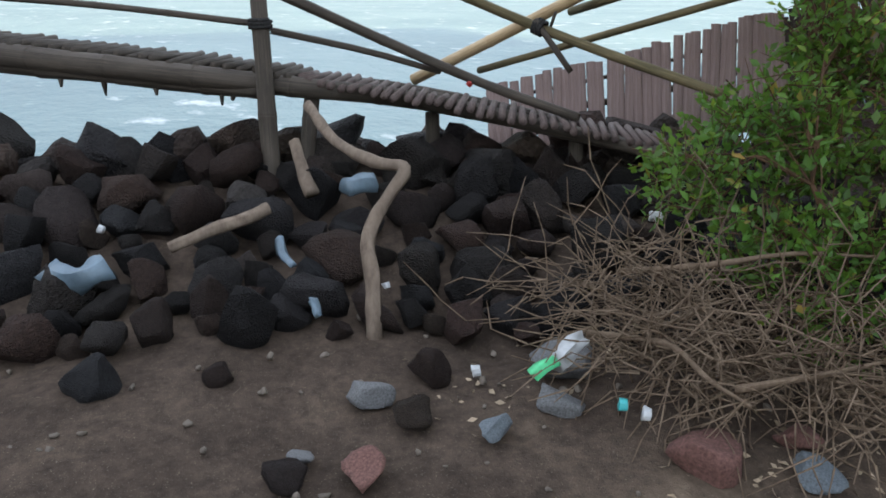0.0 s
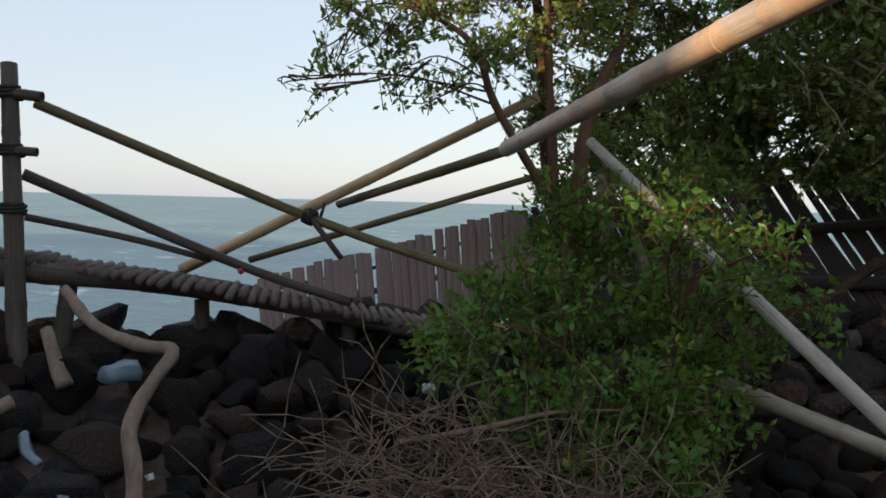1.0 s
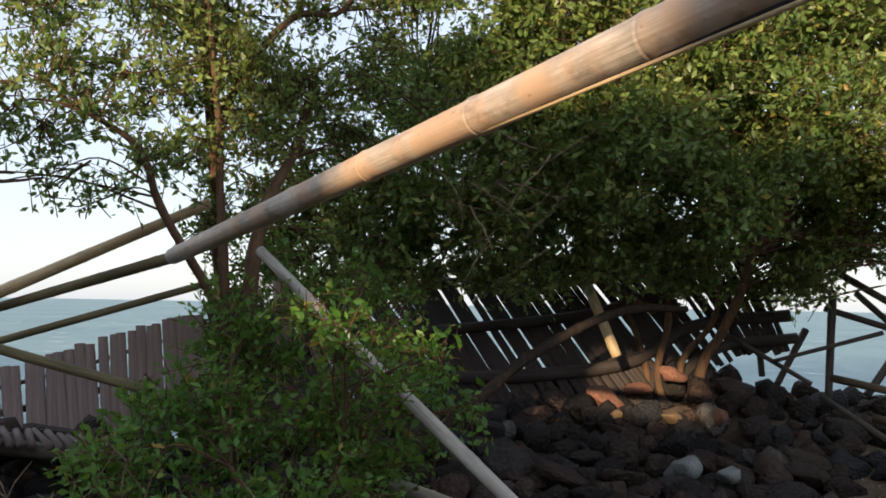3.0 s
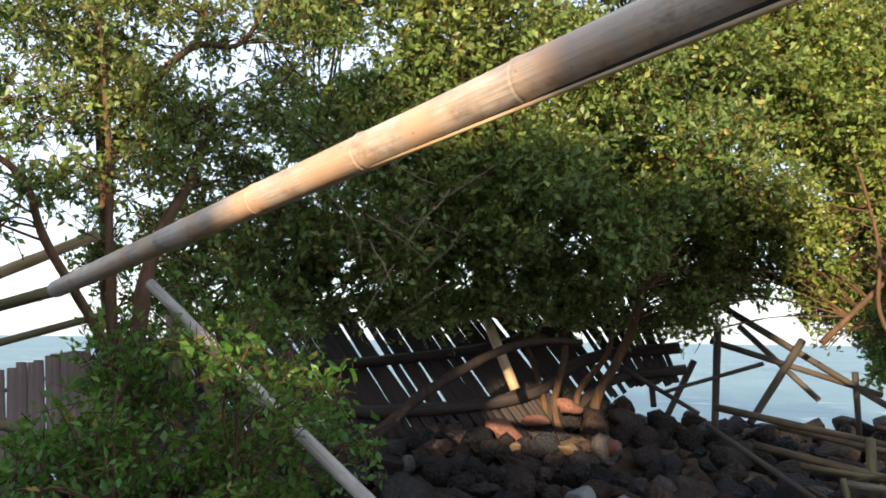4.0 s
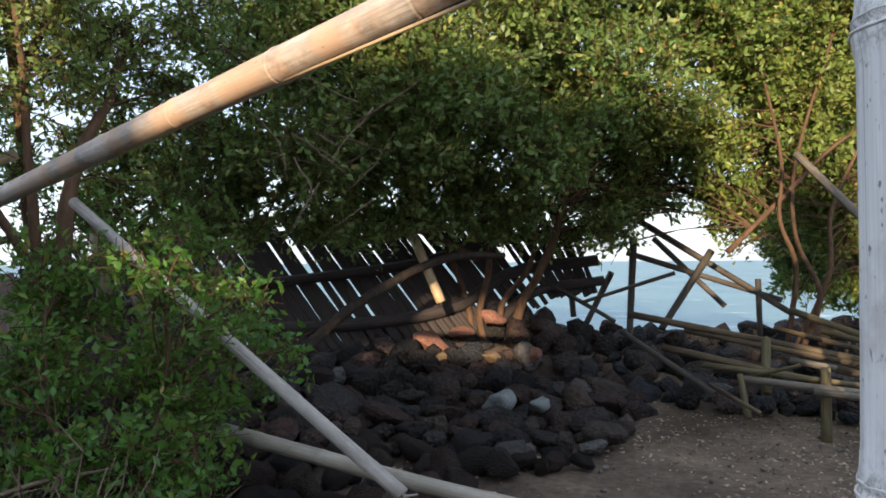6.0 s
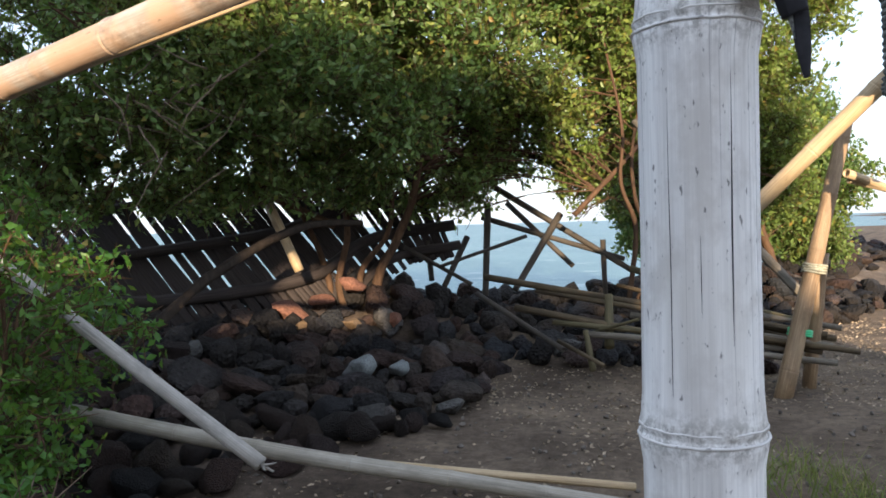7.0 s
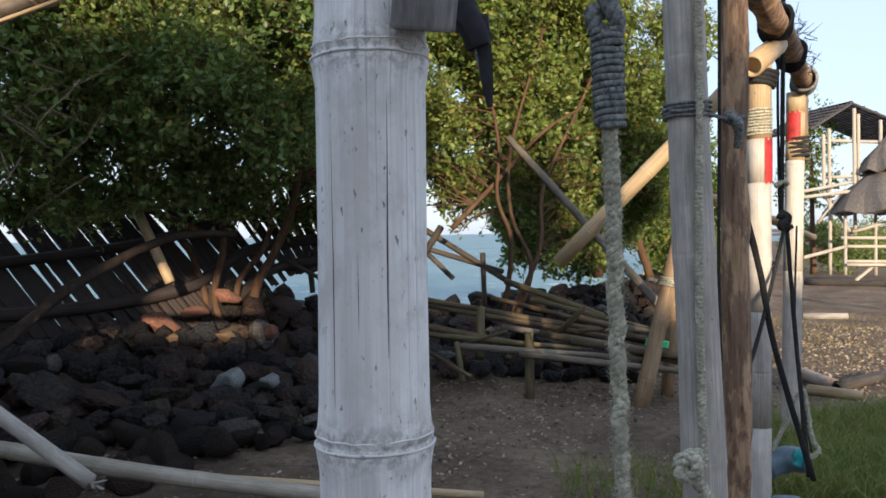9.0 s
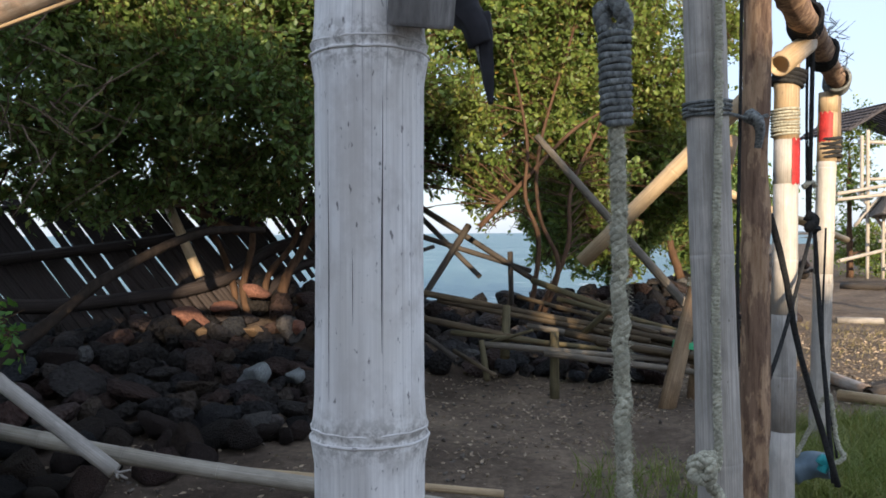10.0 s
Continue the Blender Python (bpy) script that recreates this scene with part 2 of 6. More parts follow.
M_SLAT_SKYLIT = mat_bamboo("slat_skylit", (0.1, 0.07, 0.065), (0.22, 0.16, 0.15), (0.34, 0.26, 0.245), 0.8, 0.4)
M_WHITE = mat_bamboo("bamboo_cream_white", (0.36, 0.32, 0.27), (0.54, 0.5, 0.44), (0.68, 0.65, 0.6), 0.65, 0.5)
M_RED = mat_plain("red_paint", (0.38, 0.025, 0.022), 0.6, 0.5)
M_BROWNLOG = mat_peeling()
M_BLOCK = mat_bark("sooty_timber", (0.03, 0.028, 0.026), (0.42, 0.4, 0.38), 1.6)
M_BARK = mat_bark("mangrove_bark", (0.035, 0.024, 0.017), (0.17, 0.1, 0.06))
M_DARKBARK = mat_bark("dark_bark", (0.02, 0.016, 0.013), (0.06, 0.045, 0.035))
M_TWIG = mat_bark("dry_twig", (0.1, 0.07, 0.05), (0.28, 0.21, 0.15))
M_DRIFT = mat_bark("driftwood", (0.12, 0.09, 0.07), (0.3, 0.24, 0.19))
M_ROCK = mat_rock("basalt", False)
M_ROCKS = mat_rock("basalt_heap", True)
M_GROUND = mat_ground()
M_SEA = mat_sea()
M_LEAF = mat_leaf("mangrove_leaf", (0.06, 0.12, 0.04), (0.13, 0.215, 0.06), (0.33, 0.36, 0.095))
# yellower copy of the leaf: warm sunlight on the crown is in its colour
M_LEAF_Y = mat_leaf("sunlit_leaf", (0.07, 0.13, 0.034), (0.15, 0.225, 0.052), (0.33, 0.36, 0.08))
M_BUSH = mat_leaf("shrub_leaf", (0.035, 0.1, 0.018), (0.065, 0.18, 0.03), (0.16, 0.24, 0.035))
M_GRASS = mat_leaf("grass_blade", (0.1, 0.145, 0.03), (0.17, 0.22, 0.055), (0.38, 0.33, 0.13), 0.35)
M_STRAW = mat_leaf("dry_grass", (0.13, 0.11, 0.045), (0.22, 0.175, 0.075), (0.33, 0.26, 0.12), 0.25)
M_DRYLEAF = mat_plain("leaf_litter", (0.34, 0.27, 0.19), 0.9, 0.6, 6)
M_ROPE = mat_rope("rope_grey_green", (0.17, 0.165, 0.12), (0.66, 0.64, 0.5))
M_ROPE_BLUE = mat_rope("rope_blue_grey", (0.05, 0.055, 0.055), (0.34, 0.36, 0.35))
M_ROPE_DARK = mat_rope("rope_dark", (0.015, 0.016, 0.016), (0.06, 0.06, 0.06))
M_CLOTH = mat_plain("black_cloth", (0.02, 0.02, 0.025), 0.85, 0.5)
M_BLUE = mat_plain("blue_plastic", (0.13, 0.19, 0.24), 0.35, 0.3, 8)
M_TEAL = mat_plain("teal_plastic", (0.05, 0.4, 0.42), 0.4, 0.2)
M_GREEN = mat_plain("green_plastic", (0.08, 0.55, 0.25), 0.35, 0.2)
M_PALE = mat_plain("pale_plastic", (0.45, 0.48, 0.5), 0.35, 0.25, 9)
M_THATCH = mat_bark("thatch", (0.07, 0.065, 0.062), (0.22, 0.2, 0.185))
M_HUT = mat_bamboo("hut_pole", (0.25, 0.22, 0.18), (0.42, 0.38, 0.32), (0.55, 0.5, 0.44), 0.7, 0.3)
M_HUTDARK = mat_plain("hut_roof_pole", (0.06, 0.055, 0.06), 0.8, 0.4, 10)
M_BRICKRED = mat_plain("red_stone", (0.13, 0.066, 0.056), 0.9, 0.5, 12)
M_STONEBLUE = mat_plain("blue_grey_stone", (0.12, 0.145, 0.165), 0.85, 0.45, 14)
M_SLATE = mat_plain("grey_stone", (0.125, 0.13, 0.135), 0.85, 0.5, 14)
M_RUST = mat_plain("rust_brown_stone", (0.17, 0.078, 0.052), 0.9, 0.55, 9)
M_TANSTONE = mat_plain("ochre_stone", (0.19, 0.125, 0.07), 0.9, 0.5, 9)
M_PALESTONE = mat_plain("pale_grey_stone", (0.17, 0.185, 0.185), 0.9, 0.5, 11)
M_PEBBLE = mat_plain("pebble", (0.14, 0.12, 0.1), 0.9, 0.5, 7)
M_WALL = mat_plain("plaster", (0.4, 0.37, 0.33), 0.9, 0.2, 3)

# ---- builders ----


def mesh_of(name, verts, faces, mat, uvs=None, smooth=True):
    me = bpy.data.meshes.new(name)
    me.from_pydata([tuple(v) for v in verts], [], faces)
    if uvs is not None:
        layer = me.uv_layers.new(name="UVMap")
        idx = np.empty(len(me.loops), dtype=np.int32)
        me.loops.foreach_get("vertex_index", idx)
        layer.data.foreach_set("uv", np.asarray(uvs, dtype=np.float32)[idx].ravel())
    if smooth:
        me.polygons.foreach_set("use_smooth", np.ones(len(me.polygons), dtype=bool))
    me.materials.append(mat)
    return me


def thing(name, label, category, group="", base=(0, 0, 0), kind=""):
    e = new(name)
    e.empty_display_size = 0.1
    e.location = base
    WORLD[e.name] = Matrix.Translation(base)
    return tagged(e, label, category, group, kind)


WORLD = {}


def part(name, data, parent=None, label="", m=None):
    """A mesh under a thing or a part; m: its pose in the world (the mesh is in world places without it)."""
    ob = new(name, data)
    m = m if m is not None else Matrix.Identity(4)
    if parent is not None:
        ob.parent = parent
        ob.matrix_parent_inverse = WORLD.get(parent.name, Matrix.Identity(4)).inverted()
    ob.matrix_basis = m
    WORLD[ob.name] = m.copy()
    return tagged(ob, label) if label else ob


def smooth_line(pts, n):
    """Catmull-Rom through the points, n samples a stretch."""
    p = [Vector(q) for q in pts]
    if len(p) == 2:
        return [p[0].lerp(p[1], i / n) for i in range(n + 1)]
    p = [p[0] * 2 - p[1]] + p + [p[-1] * 2 - p[-2]]
    out = []
    for i in range(1, len(p) - 2):
        for k in range(n):
            t = k / n
            out.append(0.5 * ((2 * p[i]) + (p[i + 1] - p[i - 1]) * t + (2 * p[i - 1] - 5 * p[i] + 4 * p[i + 1] - p[i + 2]) * t * t
                              + (3 * p[i] - p[i - 1] - 3 * p[i + 1] + p[i + 2]) * t ** 3))
    out.append(p[-2])
    return out


def sweep(line, radii, seg=10, cap=True, twist=0.0, jitter=0.0, wave=None):
    """A tube along a line of Vectors with a radius at each; returns verts, faces, uvs."""
    line = [Vector(p) for p in line]
    n = len(line)
    verts, uvs, faces = [], [], []
    t0 = (line[1] - line[0]).normalized()
    side = t0.orthogonal().normalized()
    along = 0.0
    for i, p in enumerate(line):
        t = (line[min(i + 1, n - 1)] - line[max(i - 1, 0)]).normalized()
        side = (side - t * side.dot(t)).normalized()
        up = t.cross(side)
        if i:
            along += (p - line[i - 1]).length
        for k in range(seg + 1):
            a = 2 * math.pi * k / seg + twist * along
            r = radii[i] * (1 + (wave(k % seg, seg, along) if wave else 0))
            if jitter:
                r *= 1 + jitter * (noise.noise(p * 9 + Vector((math.cos(a), math.sin(a), 0)) * 1.5))
            verts.append(p + side * (math.cos(a) * r) + up * (math.sin(a) * r))
            uvs.append((k / seg * radii[0] * 6.283, along))
    for i in range(n - 1):
        for k in range(seg):
            a = i * (seg + 1) + k
            faces.append((a, a + 1, a + seg + 2, a + seg + 1))
    if cap:
        for base, p, flip in ((0, line[0], True), ((n - 1) * (seg + 1), line[-1], False)):
            c = len(verts)
            verts.append(p)
            uvs.append((0, 0))
            for k in range(seg):
                f = (base + k, base + k + 1, c)
                faces.append(f[::-1] if flip else f)
    return verts, faces, uvs


def culm(name, pts, r0, r1, mat, gap=0.35, seg=14, bulge=0.07, first=None, hollow=True, label="", n=None, rough=0.02, steady=False):
    """One bamboo culm along the points with its nodes; the cut ends are hollow."""
    ctrl = smooth_line(pts, 8)
    dist = [0.0]
    for a, b in zip(ctrl, ctrl[1:]):
        dist.append(dist[-1] + (b - a).length)
    total = dist[-1]

    def at(s):
        s = min(max(s, 0), total)
        for i in range(len(ctrl) - 1):
            if s <= dist[i + 1] or i == len(ctrl) - 2:
                return ctrl[i].lerp(ctrl[i + 1], (s - dist[i]) / max(dist[i + 1] - dist[i], 1e-6))

    def rad(s):
        return r0 + (r1 - r0) * s / total
    stops = {0.0: 1.0, total: 1.0}
    s = gap * 0.6 if first is None else first
    while s < total - 0.02:
        w = rad(s)
        for off, k in ((-0.55, 1.0), (-0.22, 1 + bulge * 0.7), (-0.08, 1 + bulge), (-0.03, 1 + bulge * 0.3), (0.03, 1 + bulge * 0.25), (0.1, 1 + bulge * 0.9), (0.3, 1 + bulge * 0.35), (0.7, 1.0)):
            q = s + off * w
            if 0 < q < total:
                stops[q] = k
        mid = s + gap * 0.5
        if mid < total:
            stops[mid] = 0.985
        s += gap * (1.0 if steady else 0.93 + 0.14 * noise.random())
    keys = sorted(stops)
    v, f, uv = sweep([at(q) for q in keys], [rad(q) * stops[q] for q in keys], seg, not hollow, jitter=rough)
    if hollow:
        ring = seg + 1
        for base, inward, r in ((0, (at(0.05) - at(0)).normalized(), r0), ((len(keys) - 1) * ring, (at(total - 0.05) - at(total)).normalized(), r1)):
            cen = at(0) if base == 0 else at(total)
            i0 = len(v)
            for depth, k in ((0.0, 0.8), (1.2, 0.78)):
                for j in range(ring):
                    v.append(cen + (v[base + j] - cen) * k + inward * (r * depth))
                    uv.append((0, 0))
            i1 = i0 + ring
            cidx = len(v)
            v.append(cen + inward * (r * 1.2))
            uv.append((0, 0))
            for j in range(seg):
                quads = [(base + j, i0 + j, i0 + j + 1, base + j + 1), (i0 + j, i1 + j, i1 + j + 1, i0 + j + 1), (i1 + j, cidx, i1 + j + 1)]
                faces_add = quads if base == 0 else [q[::-1] for q in quads]
                f.extend(faces_add)
    return mesh_of(name, v, f, mat, uv)


def pole(name, pts, r0, r1, mat, label, category="bamboo pole", group="", **kw):
    return tagged(new(name, culm(name, pts, r0, r1, mat, **kw)), label, category, group)


def limb_mesh(name, pts, r0, r1, mat, seg=9, jitter=0.25, n=8):
    line = smooth_line(pts, n)
    rr = [r0 + (r1 - r0) * i / (len(line) - 1) for i in range(len(line))]
    v, f, uv = sweep(line, rr, seg, jitter=jitter)
    return mesh_of(name, v, f, mat, uv)


def join_tubes(name, tubes, mat):
    """Several (verts, faces, uvs) as one mesh."""
    V, F, T = [], [], []
    for v, f, uv in tubes:
        o = len(V)
        V.extend(v)
        F.extend(tuple(i + o for i in q) for q in f)
        T.extend(uv)
    return mesh_of(name, V, F, mat, T)


def lashing(name, centre, axis, radius, turns, pitch, thick, mat, seed=0):
    """A cord wound round a pole."""
    axis = Vector(axis).normalized()
    a = axis.orthogonal().normalized()
    b = axis.cross(a)
    line = []
    steps = int(turns * 18)
    for i in range(steps + 1):
        t = i / 18 * 2 * math.pi
        h = (i / steps - 0.5) * turns * pitch + 0.4 * pitch * noise.noise(Vector((t * 0.6, seed, 0)))
        r = radius * (1.0 + 0.05 * noise.noise(Vector((t, seed + 5, 0)))) + thick * 0.4
        line.append(Vector(centre) + a * (math.cos(t) * r) + b * (math.sin(t) * r) + axis * h)
    v, f, uv = sweep(line, [thick] * len(line), 6)
    return mesh_of(name, v, f, mat, uv)


def rope_mesh(name, pts, r, mat, strands=3, pitch=0.06, fuzz=0.15, n=24):
    """A laid rope of several strands."""
    line = smooth_line(pts, n)
    dist = [0.0]
    for p, q in zip(line, line[1:]):
        dist.append(dist[-1] + (q - p).length)
    tubes = []
    for s in range(strands):
        out = []
        for p, d, i in zip(line, dist, range(len(line))):
            t = (line[min(i + 1, len(line) - 1)] - line[max(i - 1, 0)]).normalized()
            a = Vector((1, 0, 0)) if abs(t.x) < 0.9 else Vector((0, 1, 0))
            a = (a - t * a.dot(t)).normalized()
            b = t.cross(a)
            ang = 2 * math.pi * (d / pitch + s / strands)
            out.append(p + (a * math.cos(ang) + b * math.sin(ang)) * r * 0.5 + noise.noise_vector(p * 30) * r * fuzz)
        tubes.append(sweep(out, [r * 0.62] * len(out), 7, jitter=0.2))
    return join_tubes(name, tubes, mat)


def leaves_mesh(name, origins, dirs, size, mat, curl=0.35):
    """Folded pointed leaves: two triangles pairs each, at the origins, along dirs."""
    n = len(origins)
    o = np.asarray(origins)
    d = np.asarray(dirs)
    d = d / np.linalg.norm(d, axis=1, keepdims=True)
    r = rng.normal(size=(n, 3))
    side = np.cross(d, r)
    side /= np.linalg.norm(side, axis=1, keepdims=True)
    nor = np.cross(side, d)
    ln = size * rng.uniform(0.6, 1.25, (n, 1))
    wd = ln * rng.uniform(0.2, 0.3, (n, 1))
    mid = o + d * ln * 0.5 - nor * ln * curl * 0.15
    tip = o + d * ln - nor * ln * curl * 0.4
    l, rr = mid + side * wd + nor * wd * 0.35, mid - side * wd + nor * wd * 0.35
    verts = np.stack([o, l, mid, rr, tip], 1).reshape(-1, 3)
    tri = np.array([[0, 2, 1], [0, 3, 2], [1, 2, 4], [2, 3, 4]])
    faces = (np.arange(n)[:, None, None] * 5 + tri[None]).reshape(-1, 3)
    me = bpy.data.meshes.new(name)
    me.vertices.add(len(verts))
    me.vertices.foreach_set("co", verts.astype(np.float32).ravel())
    me.loops.add(faces.size)
    me.loops.foreach_set("vertex_index", faces.astype(np.int32).ravel())
    me.polygons.add(len(faces))
    me.polygons.foreach_set("loop_start", np.arange(0, faces.size, 3, dtype=np.int32))
    me.update(calc_edges=True)
    me.materials.append(mat)
    return me


def clump_points(clumps, per_m3, twig_len=0.35, leaves_per=9):
    """Twigs scattered over ellipsoids; gives the leaf origins and directions, and the twigs as segments."""
    O, D, tw = [], [], []
    for (c, r) in clumps:
        c, r = np.array(c), np.array(r)
        n = int(per_m3 * 4.19 * r[0] * r[1] * r[2])
        v = rng.normal(size=(n, 3))
        v /= np.linalg.norm(v, axis=1, keepdims=True)
        rad = rng.uniform(0.25, 1.0, (n, 1)) ** 0.5
        wob = 1 + 0.35 * np.sin(v[:, :1] * 5 + c[0] * 3) * np.cos(v[:, 2:] * 4 + c[1])
        tip = c + v * r * rad * wob
        dr = v + np.array([0, 0, 0.25]) + rng.normal(size=(n, 3)) * 0.5
        dr /= np.linalg.norm(dr, axis=1, keepdims=True)
        ln = twig_len * rng.uniform(0.6, 1.3, (n, 1))
        tw.append(np.stack([tip - dr * ln, tip], 1))
        for k in range(leaves_per):
            f = (k + 0.5) / leaves_per
            O.append(tip - dr * ln * (1 - f) + rng.normal(size=(n, 3)) * 0.012)
            D.append(dr * 0.55 + rng.normal(size=(n, 3)) * 0.75 + np.array([0, 0, 0.1]))
    return np.concatenate(O), np.concatenate(D), np.concatenate(tw)


def twigs_mesh(name, seg, r, mat):
    """Thin three-sided twigs as one mesh."""
    a, b = seg[:, 0], seg[:, 1]
    d = b - a
    d /= np.linalg.norm(d, axis=1, keepdims=True)
    s = np.cross(d, rng.normal(size=d.shape))
    s /= np.linalg.norm(s, axis=1, keepdims=True)
    u = np.cross(d, s)
    n = len(a)
    ring = []
    for k in range(3):
        w = s * math.cos(k * 2.094) + u * math.sin(k * 2.094)
        ring += [a + w * r, b + w * r * 0.4]
    verts = np.stack(ring, 1).reshape(-1, 3)
    quad = np.array([[0, 2, 3, 1], [2, 4, 5, 3], [4, 0, 1, 5]])
    faces = (np.arange(n)[:, None, None] * 6 + quad[None]).reshape(-1, 4)
    return mesh_of(name, verts, faces.tolist(), mat)


def tree(name, label, base, trunks, clumps, leaf_mat, per_m3, leaf=0.07, bark=None, group="", leaves_per=9, twig=0.35, thick=0.022):
    """trunks: (points, r0, r1); every clump is reached by a limb from the nearest trunk's upper half."""
    t = thing(name, label, "tree" if name != "shrub" else "shrub", group, base)
    bark = bark or M_BARK
    tips = []
    for k, (pts, r0, r1) in enumerate(trunks):
        part("trunk", limb_mesh("trunk", pts, r0, r1, bark), t)
        tips += smooth_line(pts, 6)[3:]
    limbs = []
    for c, r in clumps:
        c = Vector(c)
        s = min(tips, key=lambda q: (q - c).length + max(0, q.z - c.z))
        m = s.lerp(c, 0.5) + Vector((0, 0, 0.12)) + noise.noise_vector(c * 3) * 0.15
        line = smooth_line([s, m, c], 5)
        limbs.append(sweep(line, [thick - thick * 0.7 * i / (len(line) - 1) for i in range(len(line))], 6, jitter=0.3))
        for _ in range(5):
            e = c + Vector([random.uniform(-0.8, 0.8) * q for q in r])
            w = c.lerp(e, 0.5) + noise.noise_vector(e * 4) * 0.1
            b = smooth_line([m.lerp(c, random.random()), w, e], 4)
            limbs.append(sweep(b, [min(0.012, thick * 0.8) * (1 - 0.65 * i / (len(b) - 1)) for i in range(len(b))], 5))
    tagged(part("limb", join_tubes("limb", limbs, bark), t), kind="stuff")
    O, D, tw = clump_points(clumps, per_m3, twig, leaves_per)
    crown = tagged(part("crown", leaves_mesh("crown", O, D, leaf, leaf_mat), t), kind="stuff")
    tagged(part("twig", twigs_mesh("twig", tw, 0.004, bark), crown), kind="stuff")
    return t


def box_mesh(name, mat, size, bevel=0.01):
    bm = bmesh.new()
    bmesh.ops.create_cube(bm, size=1.0)
    bmesh.ops.scale(bm, vec=size, verts=bm.verts)
    if bevel:
        bmesh.ops.bevel(bm, geom=bm.edges[:], offset=bevel, segments=2, affect="EDGES", profile=0.6)
    me = bpy.data.meshes.new(name)
    bm.to_mesh(me)
    bm.free()
    me.materials.append(mat)
    return me


def stone_mesh(name, seed, mat, sub=3, flat=0.8, facets=14):
    """A boulder: a ball cut by random planes and roughened."""
    r = random.Random(seed)
    bm = bmesh.new()
    bmesh.ops.create_icosphere(bm, subdivisions=sub, radius=1.0)
    planes = []
    for _ in range(facets):
        n = Vector((r.gauss(0, 1), r.gauss(0, 1), r.gauss(0, 1))).normalized()
        planes.append((n, r.uniform(0.4, 0.72)))
    sx, sy, sz = r.uniform(0.85, 1.25), r.uniform(0.75, 1.0), r.uniform(flat - 0.15, flat + 0.15)
    for v in bm.verts:
        for n, d in planes:
            k = v.co.dot(n) - d
            if k > 0:
                v.co -= n * k * 0.99
        v.co += v.co.normalized() * (0.10 * noise.noise(v.co * 1.7 + Vector((seed, 0, 0))) + 0.04 * noise.noise(v.co * 5 + Vector((0, seed, 0))))
        v.co.x, v.co.y, v.co.z = v.co.x * sx, v.co.y * sy, v.co.z * sz
    me = bpy.data.meshes.new(name)
    bm.to_mesh(me)
    bm.free()
    me.polygons.foreach_set("use_smooth", np.ones(len(me.polygons), dtype=bool))
    me.materials.append(mat)
    return me


# ---- ground and sea ----
SHORE = np.array([(-700, -900), (-45, -60), (-10, -12), (-6.9, -4), (-5.9, 0.5), (-5.7, 2.5), (-5.2, 5.5), (-3.6, 9.6), (-0.5, 10.6), (3.0, 15), (7, 26), (14, 48), (50, 160), (300, 900), (900, 3000)], float)


def shore_side(x, y):
    """Signed distance from the crest of the breakwater; positive towards the land."""
    x, y = np.asarray(x, float), np.asarray(y, float)
    best = np.full(x.shape, 1e9)
    sgn = np.ones(x.shape)
    for a, b in zip(SHORE, SHORE[1:]):
        d = b - a
        u = np.clip(((x - a[0]) * d[0] + (y - a[1]) * d[1]) / (d @ d), 0, 1)
        ex, ey = x - a[0] - u * d[0], y - a[1] - u * d[1]
        q = np.hypot(ex, ey)
        s = np.where(d[0] * ey - d[1] * ex < 0, 1.0, -1.0)
        sgn = np.where(q < best, s, sgn)
        best = np.minimum(best, q)
    return best * sgn


def height(x, y):
    s = shore_side(x, y)
    x, y = np.asarray(x, float), np.asarray(y, float)
    wide = np.interp(y, [-5, 1, 4, 5.5, 7, 8.5, 11, 20], [2.0, 2.1, 3.1, 3.7, 3.6, 3.2, 2.8, 2.2])
    k = np.clip(1 - np.clip(s, 0, None) / wide, 0, 1)
    h = 0.42 * k * k * (3 - 2 * k)
    h = h + 0.4 * np.exp(-(((x + 2.8) / 1.5) ** 2 + ((y - 8.75) / 0.8) ** 2))
    h = np.where(s < 0, 0.42 - np.clip(-s / 5, 0, 1) * 2.6, h)
    soft = 0.03 * np.sin(x * 1.3 + 0.6 * y) * np.cos(y * 1.1) + 0.015 * np.sin(3.1 * x + 1) * np.sin(2.7 * y)
    return h + soft * np.clip(s, 0, 1) * (np.hypot(x, y) < 60)


def height_at(x, y):
    return float(height(np.array([x]), np.array([y]))[0])


def axis_steps(lo, hi, step, far):
    core = np.arange(lo, hi + step / 2, step)
    out = [core]
    tail = np.array([1, 2.5, 6, 14, 30, 70, 160, 400, 1000, 2200, 4000]) * far
    return np.concatenate([lo - tail[::-1], core, hi + tail])


gx, gy = axis_steps(-9, 14, 0.16, 1.0), axis_steps(-4, 24, 0.16, 1.0)
GX, GY = np.meshgrid(gx, gy)
GZ = height(GX, GY)
fine = (np.abs(GX) < 20) & (np.abs(GY) < 30)
GZ = GZ + fine * rng.normal(size=GZ.shape) * 0.006
gv = np.stack([GX, GY, GZ], -1).reshape(-1, 3)
nx, ny = len(gx), len(gy)
q = (np.arange(ny - 1)[:, None] * nx + np.arange(nx - 1)[None]).ravel()
ground = new("ground", mesh_of("ground", gv.tolist(), np.stack([q, q + 1, q + nx + 1, q + nx], 1).tolist(), M_GROUND))
tagged(ground, "dark sandy shore soil with scattered leaf litter", "ground", kind="structure")
sea_v = [(-4200, -4200, -0.75), (4200, -4200, -0.75), (4200, 4200, -0.75), (-4200, 4200, -0.75)]
water = new("water", mesh_of("water", sea_v, [(0, 1, 2, 3)], M_SEA, smooth=False))
tagged(water, "pale teal choppy sea reaching the hazy horizon", "sea", kind="structure")

# unseen walls added behind the walk shade the near shore; gaps pass low sun


